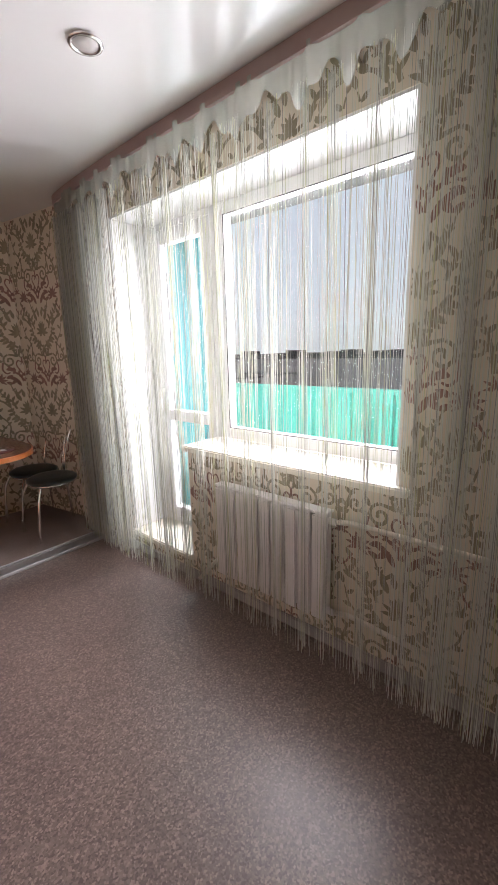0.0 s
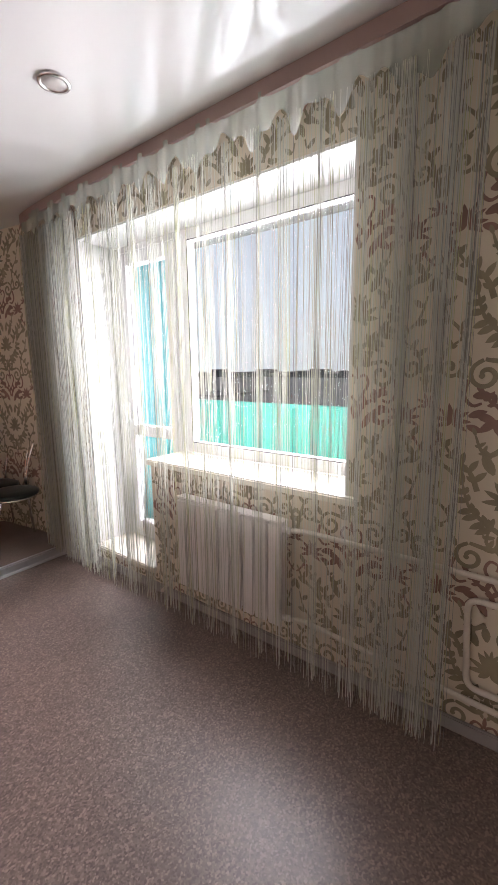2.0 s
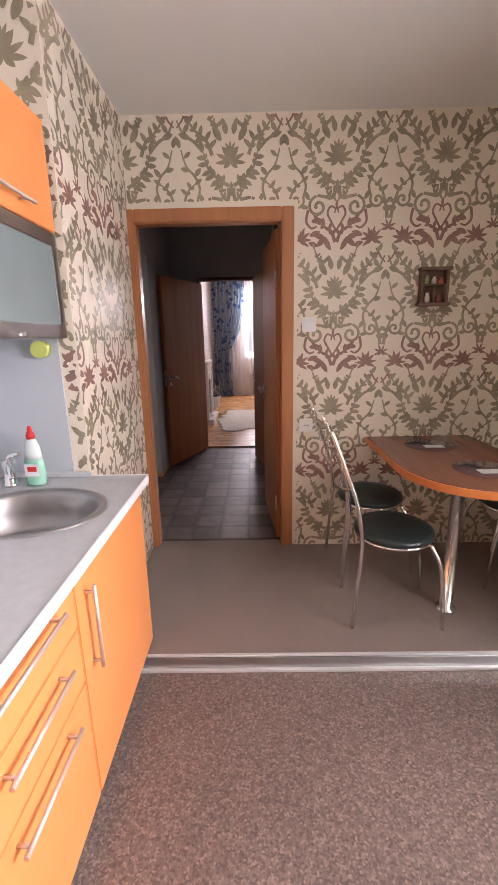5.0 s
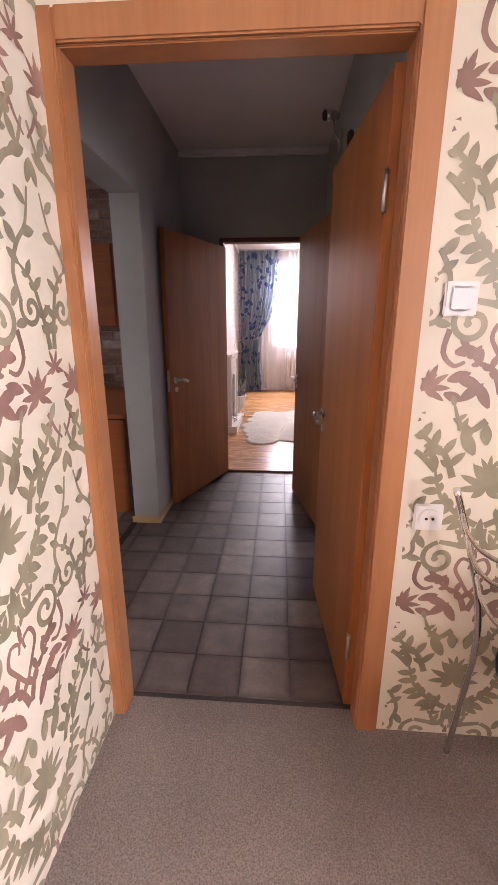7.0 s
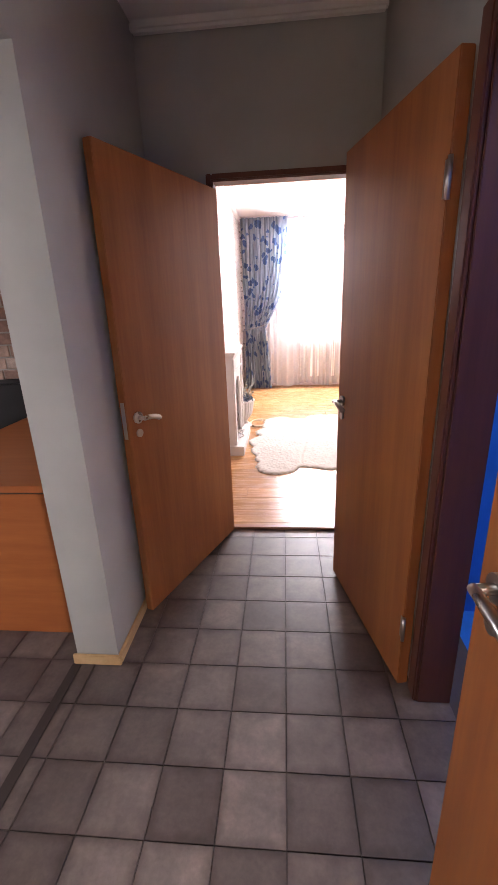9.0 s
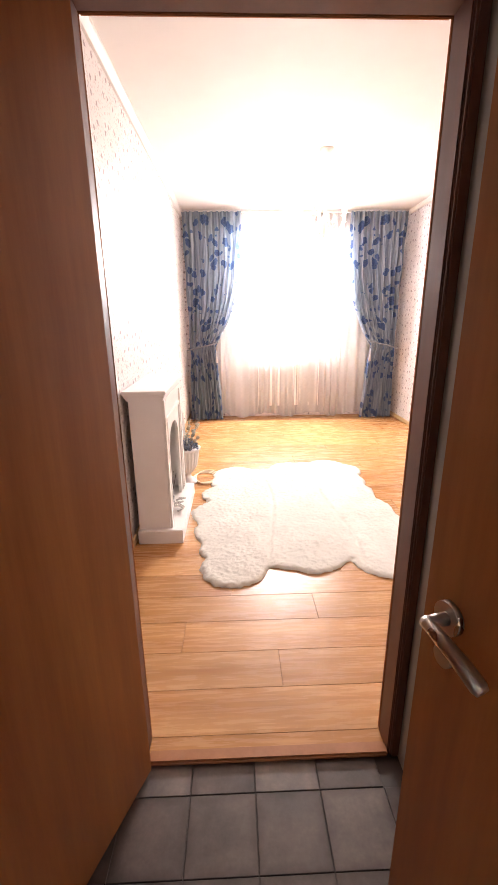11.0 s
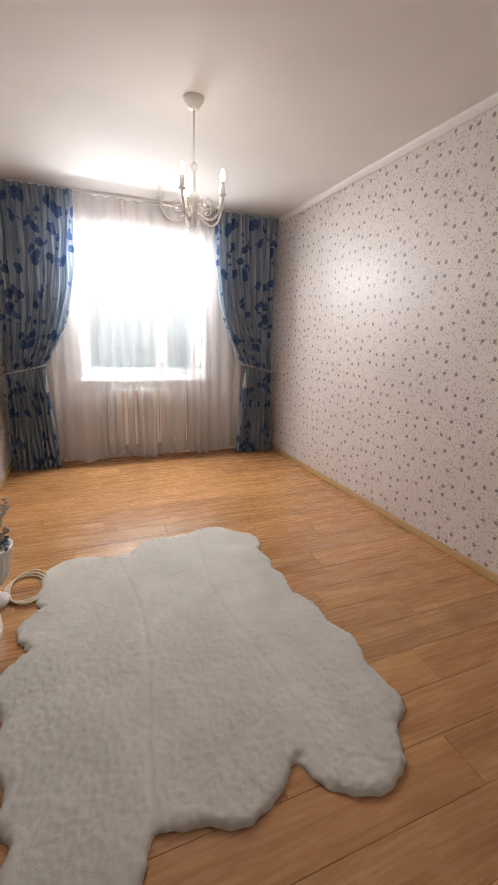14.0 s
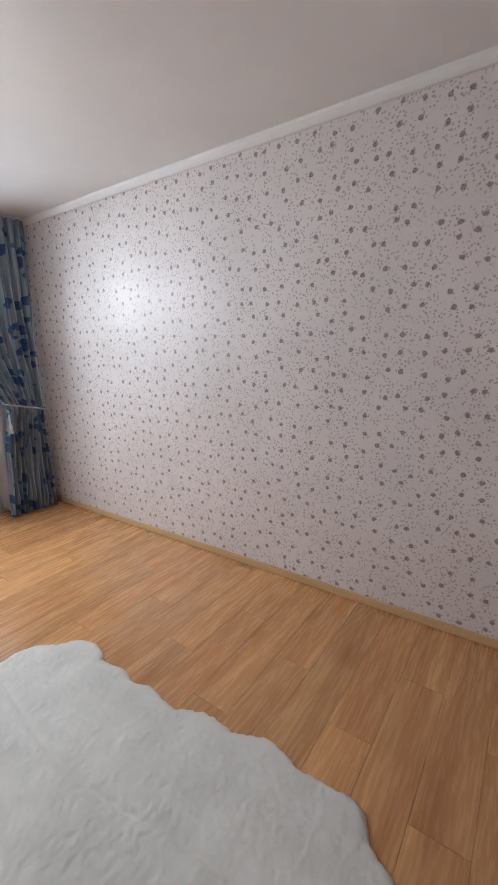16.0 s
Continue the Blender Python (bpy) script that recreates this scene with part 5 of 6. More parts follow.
part("plate", boxes(((0.378, KY - 0.012, 1.487), (0.462, KY - 0.001, 1.573)), r=0.004), M_WHITE, sw)
part("rocker", boxes(((0.392, KY - 0.017, 1.501), (0.448, KY - 0.011, 1.559)), r=0.003), M_EDGE, sw)
so = thing("wall_socket", (0.41, KY, 0.915), "white round power socket in a square plate", "socket")
part("plate", boxes(((0.368, KY - 0.012, 0.873), (0.452, KY - 0.001, 0.957)), r=0.004), M_WHITE, so)
sb2 = bmesh.new()
tube(sb2, [(0.41, KY - 0.011, 0.915), (0.41, KY - 0.020, 0.915)], 0.030, 24)
part("rim", sb2, M_WHITE, so)
sb3 = bmesh.new()
for s in (-1, 1):
    tube(sb3, [(0.41 + s * 0.0095, KY - 0.018, 0.915), (0.41 + s * 0.0095, KY - 0.0215, 0.915)], 0.0045, 8)
part("holes", sb3, M_BLACK, so, "dark pin holes")
M_BOXW = wood("old_brown_wood", (0.10, 0.055, 0.035), (0.19, 0.11, 0.07), 0.6, "z")
sh = thing("wall_box_shelf", (1.135, KY, 1.62), "small dark wooden box shelf with trinkets on the wall", "shelf")
px0, px1, pz0, pz1, py = 1.055, 1.215, 1.625, 1.825, KY - 0.05
part("back_panel", boxes(((px0, KY - 0.006, pz0), (px1, KY - 0.001, pz1))), M_BOXW, sh)
part("side", boxes(((px0, py, pz0), (px0 + 0.016, KY - 0.006, pz1)), r=0.002), M_BOXW, sh)
part("side", boxes(((px1 - 0.016, py, pz0), (px1, KY - 0.006, pz1)), r=0.002), M_BOXW, sh)
part("top", boxes(((px0 - 0.012, py - 0.01, pz1 - 0.012), (px1 + 0.012, KY - 0.006, pz1 + 0.006)), r=0.003), M_BOXW, sh)
part("bottom", boxes(((px0 - 0.012, py - 0.01, pz0 - 0.006), (px1 + 0.012, KY - 0.006, pz0 + 0.012)), r=0.003), M_BOXW, sh)
part("shelf", boxes(((px0 + 0.016, py + 0.004, 1.732), (px1 - 0.016, KY - 0.006, 1.740))), M_BOXW, sh)
part("divider", boxes(((1.128, py + 0.004, pz0 + 0.012), (1.136, KY - 0.006, 1.732))), M_BOXW, sh)
for i, (x, z, c, r, h) in enumerate(((1.092, 1.7405, (0.24, 0.32, 0.12), 0.017, 0.05), (1.135, 1.7405, (0.55, 0.5, 0.42), 0.015, 0.04), (1.175, 1.7405, (0.5, 0.12, 0.08), 0.016, 0.035), (1.10, 1.6375, (0.6, 0.5, 0.4), 0.018, 0.055), (1.165, 1.6375, (0.32, 0.10, 0.08), 0.018, 0.045))):
    j = lathe(bmesh.new(), [(r * 0.8, 0), (r, h * 0.2), (r, h * 0.6), (r * 0.5, h * 0.8), (r * 0.6, h * 0.9), (r * 0.55, h)], (x, KY - 0.028, z), 14)
    solid("trinket_jar", j, plain("jar_glaze", c, 0.3), "tiny coloured jar in the box shelf", "jar", kind="", group="trinket jars")

# ---- hall and study things ----
bar = thing("bar_counter", (-1.35, 4.75, ZP), "cream bar counter with a rounded top and round shelves", "counter")
M_CREAM = plain("cream_laminate", (0.66, 0.58, 0.40), 0.45)
M_SHELF = plain("pale_shelf_laminate", (0.62, 0.57, 0.47), 0.4)
part("body", boxes(((-1.53, 4.45, ZP), (-1.08, 5.00, ZP + 0.90)), r=0.003), M_CREAM, bar)
part("plinth", boxes(((-1.08, 4.45, ZP), (-1.065, 5.015, ZP + 0.06)), ((-1.53, 5.00, ZP), (-1.08, 5.015, ZP + 0.06)), r=0.004), M_BASEB, bar)


def dshape(cx, cy, w, d, y0):
    return [(cx - w / 2, y0)] + [(cx - w / 2 * math.cos(math.pi * k / 24), cy + d * math.sin(math.pi * k / 24)) for k in range(25)] + [(cx + w / 2, y0)]


part("top", prism(bmesh.new(), dshape(-1.36, 5.02, 0.56, 0.26, 4.45), ZP + 0.90, ZP + 0.93, 0.004), M_SHELF, bar, "pale rounded top")
part("post", lathe(bmesh.new(), [(0.02, 0.93), (0.02, 1.80)], (-1.50, 4.70, ZP), 16), M_CHROME, bar, "chrome post")
part("shelf", prism(bmesh.new(), dshape(-1.39, 4.94, 0.40, 0.22, 4.45), ZP + 1.80, ZP + 1.825, 0.004), M_SHELF, bar, "pale rounded shelf")
dk = thing("desk", (-1.6, 6.5, ZP), "orange-brown wooden desk seen from its end panel", "desk")
part("desktop", boxes(((-1.900, 5.850, ZP + 0.735), (-1.120, 7.10, ZP + 0.765)), r=0.003), M_DESK, dk)
part("end_panel", boxes(((-1.870, 5.880, ZP), (-1.150, 5.902, ZP + 0.715)), r=0.002), M_DESK, dk)
# black filler draws the shade between end panel and desktop
part("gap_strip", boxes(((-1.870, 5.885, ZP + 0.715), (-1.150, 5.902, ZP + 0.735))), M_BLACK, dk, "black strip painting the shade in the gap under the desktop")
part("back_panel", boxes(((-1.172, 5.902, ZP + 0.2), (-1.150, 7.05, ZP + 0.715))), M_DESK, dk)
part("end_panel", boxes(((-1.870, 7.05, ZP), (-1.150, 7.07, ZP + 0.735)), r=0.002), M_DESK, dk)
oc = thing("office_chair", (-1.99, 6.80, ZP), "black office chair pushed up to the desk", "chair", turn=20)
bk = boxes(((-0.22, 0.16, 0.52), (0.22, 0.23, 1.02)), r=0.03)
for v in bk.verts:
    v.co.y += 0.06 * (v.co.x / 0.22) ** 2 * -1 + 0.05 * (v.co.z - 0.5)
    v.co.x *= 1 - 0.25 * max(0, v.co.z - 0.85) / 0.17
part("backrest", bk, M_BLACK, oc, local=True)
part("seat", boxes(((-0.24, -0.24, 0.42), (0.24, 0.22, 0.50)), r=0.03), M_BLACK, oc, local=True)
for s in (-1, 1):
    part("armrest", tube(bmesh.new(), curve([(s * 0.26, 0.14, 0.46), (s * 0.30, 0.12, 0.66), (s * 0.30, 0.0, 0.70), (s * 0.30, -0.16, 0.69), (s * 0.28, -0.14, 0.55), (s * 0.26, -0.08, 0.46)], 5), 0.016, 8), M_BLACK, oc, local=True)
part("gas_column", lathe(bmesh.new(), [(0.03, 0.08), (0.03, 0.42)], (0, 0, 0), 14), M_BLACK, oc, local=True)
for k in range(5):
    a = radians(72 * k)
    part("foot", tube(bmesh.new(), [(0, 0, 0.10), (0.28 * math.cos(a), 0.28 * math.sin(a), 0.035)], [0.028, 0.02], 8), M_BLACK, oc, local=True)
    cs = bmesh.new()
    tube(cs, [(0.28 * math.cos(a) - 0.015, 0.28 * math.sin(a), 0.025), (0.28 * math.cos(a) + 0.015, 0.28 * math.sin(a), 0.025)], 0.025, 10)
    part("castor", cs, M_BLACK, oc, local=True)
wc = thing("wall_cupboard", (-1.6, 7.0, 1.44), "red-brown wooden cupboard hung on the brick wall", "cupboard")
part("body", boxes(((-1.810, 6.86, 1.44), (-1.230, 7.1, 2.13)), r=0.003), M_DESK, wc)
part("door", boxes(((-1.805, 6.842, 1.445), (-1.520, 6.859, 2.125)), r=0.003), M_DESK, wc)
for z in (1.50, 1.80):
    part("knob", boxes(((-1.855, 6.90, z - 0.012), (-1.812, 6.935, z + 0.012)), r=0.004), M_BLACK, wc, "black knob")
pc = thing("picture", (-2.210, 7.09, 1.5), "small landscape picture in green and yellow", "picture")
part("board", boxes(((-2.380, 7.085, 1.52), (-2.050, 7.10, 1.94)), r=0.002), plain("picture_green", (0.20, 0.26, 0.14), 0.5, vary=0.5, scale=9), pc)
part("stripe", boxes(((-2.380, 7.081, 1.52), (-2.050, 7.086, 1.62))), plain("picture_pale", (0.45, 0.48, 0.47), 0.5, vary=0.2), pc, "pale band")
part("flower", boxes(((-2.150, 7.081, 1.76), (-2.090, 7.086, 1.92))), plain("picture_yellow", (0.62, 0.52, 0.06), 0.5, vary=0.2), pc, "yellow patch")
# lamp arm high on the hall wall
LY, LZ = 5.98, 2.52
wlp = thing("wall_spotlight", (HR, LY, LZ), "small chrome spotlight on the hall wall", "lamp")
part("base", boxes(((HR - 0.02, LY - 0.03, LZ - 0.06), (HR - 0.001, LY + 0.03, LZ + 0.06)), r=0.005), M_CHROME, wlp)
part("arm", tube(bmesh.new(), curve([(HR - 0.02, LY, LZ), (HR - 0.05, LY, LZ + 0.05), (HR - 0.06, LY, LZ + 0.12)], 5), 0.007, 8), M_CHROME, wlp)
part("head", tube(bmesh.new(), [(HR - 0.03, LY - 0.01, LZ + 0.125), (HR - 0.06, LY - 0.02, LZ + 0.13), (HR - 0.115, LY - 0.04, LZ + 0.12)], [0.016, 0.024, 0.032], 14), M_CHROME, wlp)
part("lens", tube(bmesh.new(), [(HR - 0.114, LY - 0.04, LZ + 0.12), (HR - 0.119, LY - 0.042, LZ + 0.119)], [0.028, 0.026], 14), M_BLACK, wlp, "dark lens")
hb = thing("door_chime", (HR, 5.53, 2.30), "small dark box high on the grey hall wall", "door chime")
part("housing", boxes(((HR - 0.03, 5.50, 2.29), (HR - 0.001, 5.56, 2.40)), r=0.006), M_BLACK, hb)
part("grille", boxes(*[((HR - 0.033, 5.508, 2.305 + 0.012 * k), (HR - 0.029, 5.552, 2.311 + 0.012 * k)) for k in range(6)], r=0.001), M_BLACK, hb)

# ---- bedroom window, radiator, curtains ----
B = Matrix.Translation((0, BN, 0)) @ pose(0, 0, 0, 0, 0, 90) @ Matrix.Diagonal((1, -1, 1, 1))   # x outwards, y along the wall
bw = thing("window_2", (0.57, BN + 0.25, BZ0), "white plastic two-part window with a vent sash", "window", kind="structure")
for u0, u1, z0, z1, w in ((BX0 + 0.005, BX1 - 0.005, BZ0 + 0.03, BZ1 - 0.005, 0.06), (BX0 + 0.06, 0.78, BZ0 + 0.085, BZ1 - 0.06, 0.05), (0.80, BX1 - 0.06, BZ0 + 0.085, 1.93, 0.055), (0.80, BX1 - 0.06, 1.95, BZ1 - 0.06, 0.055)):
    bm = boxes(((u0, BN + 0.20, z0), (u0 + w, BN + 0.27, z1)), ((u1 - w, BN + 0.20, z0), (u1, BN + 0.27, z1)), ((u0 + w, BN + 0.20, z0), (u1 - w, BN + 0.27, z0 + w)), ((u0 + w, BN + 0.20, z1 - w), (u1 - w, BN + 0.27, z1)), r=0.005)
    part("window_frame" if w == 0.06 else "sash", bm, M_PVC, bw)
    if w != 0.06:
        g = part("pane", boxes(((u0 + w - 0.005, BN + 0.232, z0 + w - 0.005), (u1 - w + 0.005, BN + 0.238, z1 - w + 0.005))), M_GLASS, bw)
        g.visible_shadow = False
solid("window_sill_bedroom", boxes(((BX0 - 0.04, BN - 0.04, BZ0 - 0.005), (BX1 + 0.04, BN + 0.2, BZ0 + 0.03)), r=0.008), M_PVC, "white plastic window sill", "window sill")
solid("trim_reveal_bedroom", boxes(((BX0, BN + 0.003, BZ0 + 0.03), (BX0 + 0.01, BN + 0.2, BZ1)), ((BX1 - 0.01, BN + 0.003, BZ0 + 0.03), (BX1, BN + 0.2, BZ1)), ((BX0 + 0.01, BN + 0.003, BZ1 - 0.01), (BX1 - 0.01, BN + 0.2, BZ1))), M_PVC, "white window reveal lining", "window trim")
RB = Matrix(((0, 1, 0, 0), (1, 0, 0, BN), (0, 0, 1, 0), (0, 0, 0, 1)))
radiator("radiator", 0.12, 1.02, 0.25, 0.90, RB, -0.10, -0.02, "white sectional radiator under the bedroom window")
bp = bmesh.new()
for z in (0.30, 0.84):
    tube(bp, [(1.03, BN - 0.06, z), (2.12, BN - 0.06, z)], 0.012, 10)
solid("heating_pipe", bp, M_WHITE, "white heating pipes beside the radiator", "pipe", kind="", group="heating pipes")
solid("curtain_track", boxes(((BL + 0.05, BN - 0.17, ZB - 0.028), (BR - 0.05, BN - 0.06, ZB - 0.001)), r=0.004), M_WHITE, "white ceiling curtain track", "curtain track", kind="")


def cloth(nu, nv, at):
    """A hanging cloth from at(s, t) -> point, with s across and t down, and its uv in metres."""
    bm = bmesh.new()
    uvl = bm.loops.layers.uv.new("UVMap")
    grid = [[bm.verts.new(at(i / nu, j / nv)) for j in range(nv + 1)] for i in range(nu + 1)]
    for i in range(nu):
        for j in range(nv):
            f = bm.faces.new((grid[i][j], grid[i + 1][j], grid[i + 1][j + 1], grid[i][j + 1]))
            f.smooth = True
            for lp, (a, b) in zip(f.loops, ((i, j), (i + 1, j), (i + 1, j + 1), (i, j + 1))):
                lp[uvl].uv = (0.95 * a / nu, 2.75 * b / nv)
    return bm


def sheer_at(s, t):
    x = BL + 0.3 + s * (BR - BL - 0.6)
    z = ZB - 0.03 - t * (ZB - 0.03 - ZP - 0.04 - 0.03 * math.sin(s * 23) * t)
    amp = 0.02 + 0.018 * t
    y = BN - 0.125 + amp * math.sin(s * 120 + 2.0 * math.sin(s * 17)) + 0.012 * math.sin(s * 47 + t * 2)
    return (x + 0.02 * t * math.sin(s * 31), y, z)


vo = thing("sheer_curtain", (0.6, BN - 0.12, ZP), "white sheer voile curtain across the bedroom window", "curtain")
part("voile", cloth(300, 16, sheer_at), M_SHEER, vo)


def drape(side, label):
    """A full-length drape drawn aside by a tie; side is -1 for the left edge of the window wall."""
    xe = BL + 0.04 if side < 0 else BR - 0.06
    ob = thing("drape", (xe - side * 0.3, BN - 0.21, ZP), label, "curtain", "blue floral drapes")
    tie = 0.625

    def at(s, t):
        if t < tie:
            k = (t / tie)
            width = 0.76 - 0.42 * k ** 2.6
            edge = 0.0 + 0.03 * k
        else:
            k = (t - tie) / (1 - tie)
            width = 0.34 + 0.13 * k ** 0.7
            edge = 0.03 - 0.03 * k
        x = xe - side * (edge + s * width)
        fold = math.sin(s * 62 + 1.6 * math.sin(s * 9) + 0.8 * t)
        amp = 0.035 * (1 - 0.55 * math.exp(-((t - tie) / 0.06) ** 2)) * (0.55 + 0.45 * min(1, t * 3 + 0.4))
        y = BN - 0.21 + amp * fold + 0.010 * math.sin(s * 131 + t * 5) - 0.05 * math.exp(-((t - tie + 0.06) / 0.09) ** 2) * math.sin(math.pi * s)
        z = ZB - 0.03 - t * (ZB - 0.035 - ZP) - 0.09 * s * max(0, math.sin(math.pi * min(1, t / tie))) * 0.6
        return (x + 0.006 * math.sin(t * 30 + s * 20), y, max(z, ZP + 0.004))

    part("cloth", cloth(190, 60, at), M_DRAPE, ob, "grey-blue cloth with large blue flowers")
    zt = ZB - 0.03 - tie * (ZB - 0.035 - ZP)
    ring = [(xe - side * (0.20 + 0.21 * math.cos(2 * math.pi * k / 28)), BN - 0.225 + 0.085 * math.sin(2 * math.pi * k / 28), zt + 0.05 * math.cos(2 * math.pi * k / 28) * 1.0 + 0.02) for k in range(28)]
    part("tieback", tube(bmesh.new(), ring, 0.008, 8, closed=True), plain("silver_cord", (0.30, 0.32, 0.34), 0.5), ob, "silver-grey tie cord")
    tx = xe - side * 0.40
    part("tassel", tube(bmesh.new(), [(tx, BN - 0.29, zt - 0.03), (tx, BN - 0.295, zt - 0.10), (tx, BN - 0.295, zt - 0.13), (tx, BN - 0.295, zt - 0.20)], [0.006, 0.006, 0.014, 0.018], 10), plain("pale_tassel", (0.6, 0.6, 0.58), 0.7), ob, "pale tassel")
    return ob


drape(-1, "blue floral drape tied back beside the fireplace wall")
drape(1, "blue floral drape tied back by the long papered wall")

# ---- chandelier ----
CXY = (0.59, 9.80)
cd = thing("chandelier", (*CXY, 2.15), "white wrought-iron chandelier with five lit candle bulbs", "chandelier")
part("ceiling_cup", lathe(bmesh.new(), [(0.062, ZB), (0.060, ZB - 0.012), (0.045, ZB - 0.03), (0.032, ZB - 0.055), (0.010, ZB - 0.058)], (*CXY, 0), 28), M_WHITE, cd)
part("cord", tube(bmesh.new(), [(*CXY, ZB - 0.055), (*CXY, 2.50)], 0.004, 8), M_WHITE, cd)
part("stem", lathe(bmesh.new(), [(0.008, 2.52), (0.024, 2.50), (0.024, 2.485), (0.009, 2.475), (0.009, 2.36), (0.016, 2.345), (0.030, 2.335), (0.034, 2.315), (0.024, 2.29), (0.014, 2.26), (0.020, 2.235), (0.016, 2.20), (0.006, 2.165), (0.002, 2.15)], (*CXY, 0), 20), M_WHITE, cd)
for k in range(5):
    a = radians(20 + 72 * k)
    ca, sa = math.cos(a), math.sin(a)

    def rz(r, z):
        return (CXY[0] + r * ca, CXY[1] + r * sa, z)

    arm = part("arm", tube(bmesh.new(), curve([rz(0.02, 2.30), rz(0.06, 2.22), rz(0.12, 2.19), rz(0.175, 2.215), rz(0.205, 2.275), rz(0.208, 2.31)], 6), 0.0065, 8), M_WHITE, cd)
    sp = [rz(0.10 + 0.045 * (1 - 0.75 * q / 16) * math.cos(2.4 * math.pi * q / 16 + 2.6), 2.285 + 0.05 * (1 - 0.75 * q / 16) * math.sin(2.4 * math.pi * q / 16 + 2.6)) for q in range(17)]
    part("scroll", tube(bmesh.new(), sp, 0.004, 6), M_WHITE, arm)
    part("candle_cup", lathe(bmesh.new(), [(0.008, 2.305), (0.022, 2.312), (0.024, 2.318), (0.013, 2.32), (0.012, 2.385), (0.004, 2.387)], (CXY[0] + 0.208 * ca, CXY[1] + 0.208 * sa, 0), 16), M_WHITE, arm)
    part("bulb", lathe(bmesh.new(), [(0.008, 2.386), (0.014, 2.402), (0.016, 2.415), (0.012, 2.435), (0.004, 2.452)], (CXY[0] + 0.208 * ca, CXY[1] + 0.208 * sa, 0), 14), M_BULB, arm, "glowing candle bulb")
lamp = new("chandelier_light", bpy.data.lights.new("chandelier_light", "POINT"))
lamp.data.energy = 1.4
lamp.data.color = (1.0, 0.90, 0.76)
lamp.data.shadow_soft_size = 0.18
lamp.location = (*CXY, 2.44)

# ---- fireplace surround ----
fp = thing("fireplace", (-0.74, 8.68, ZP), "white wooden mock fireplace with an arched opening", "fireplace")
fx0, fx1, fy0, fy1 = -0.86, -0.655, 8.29, 9.05
ftop = ZP + 0.99
part("hearth", boxes(((-0.865, 8.255, ZP), (-0.575, 9.085, ZP + 0.095)), r=0.004), M_FIRE, fp)
mant = boxes(((-0.89, 8.25, ftop), (-0.625, 9.09, ftop + 0.022)), ((-0.88, 8.262, ftop - 0.022), (-0.637, 9.078, ftop)), ((-0.87, 8.275, ftop - 0.04), (-0.648, 9.065, ftop - 0.022)), r=0.004)
part("mantel", mant, M_FIRE, fp)
part("side_panel", boxes(((fx0, fy0 - 0.0015, ZP + 0.095), (fx1 - 0.001, fy0 + 0.02, ftop - 0.04)), r=0.002), M_FIRE, fp)
part("side_panel", boxes(((fx0, fy1 - 0.02, ZP + 0.095), (fx1 - 0.001, fy1, ftop - 0.04)), r=0.002), M_FIRE, fp)
part("back_panel", boxes(((fx0, fy0 + 0.02, ZP + 0.095), (fx0 + 0.015, fy1 - 0.02, ftop - 0.04))), M_FIRE, fp)
# front board with an arched hole
ya, yb, zs, ym = 8.46, 8.88, ZP + 0.60, 8.67
hole = [(ya, ZP + 0.095), (ya, zs)] + [(ym - 0.21 * math.cos(math.pi * k / 20), zs + 0.13 * math.sin(math.pi * k / 20)) for k in range(1, 20)] + [(yb, zs), (yb, ZP + 0.095)]
fr = bmesh.new()
for x in (fx1 - 0.02, fx1):
    bot0 = fr.verts.new((x, fy0, ZP + 0.095))
    top0 = fr.verts.new((x, fy0, ftop - 0.04))
    top1 = fr.verts.new((x, fy1, ftop - 0.04))
    bot1 = fr.verts.new((x, fy1, ZP + 0.095))
    hv = [fr.verts.new((x, y, z)) for y, z in hole]
    mid = len(hv) // 2
    tm = fr.verts.new((x, ym, ftop - 0.04))
    fr.faces.new([bot0, top0, tm] + hv[mid::-1])
    fr.faces.new([tm, top1, bot1] + hv[:mid - 1:-1])
fr.verts.ensure_lookup_table()
nh = len(hole) + 5
for k in range(4, 4 + len(hole) - 1):
    fr.faces.new((fr.verts[k], fr.verts[k + 1], fr.verts[k + 1 + nh], fr.verts[k + nh]))
part("front", fr, M_FIRE, fp)
mold = boxes(((fx1, fy0, ZP + 0.095), (fx1 + 0.012, fy0 + 0.055, ftop - 0.04)), ((fx1, fy1 - 0.055, ZP + 0.095), (fx1 + 0.012, fy1, ftop - 0.04)), ((fx1, fy0 + 0.055, ftop - 0.075), (fx1 + 0.012, fy1 - 0.055, ftop - 0.04)), ((fx1, fy0 + 0.08, ZP + 0.80), (fx1 + 0.01, fy1 - 0.08, ZP + 0.825)), ((fx1, fy0 + 0.08, ZP + 0.095), (fx1 + 0.01, fy0 + 0.105, ZP + 0.80)), ((fx1, fy1 - 0.105, ZP + 0.095), (fx1 + 0.01, fy1 - 0.08, ZP + 0.80)), r=0.003)
part("moulding", mold, M_FIRE, fp)
rd = thing("reed_diffuser", (-0.70, 8.62, ZP + 0.095), "dark glass reed diffuser on the hearth", "diffuser")
part("bottle", boxes(((-0.725, 8.595, ZP + 0.096), (-0.675, 8.645, ZP + 0.18)), r=0.006), plain("dark_bottle_glass", (0.03, 0.028, 0.028), 0.08), rd)
part("neck", lathe(bmesh.new(), [(0.016, 0.178), (0.011, 0.19), (0.011, 0.215), (0.013, 0.22)], (-0.70, 8.62, ZP), 16), plain("bottle_neck", (0.2, 0.19, 0.18), 0.2), rd)
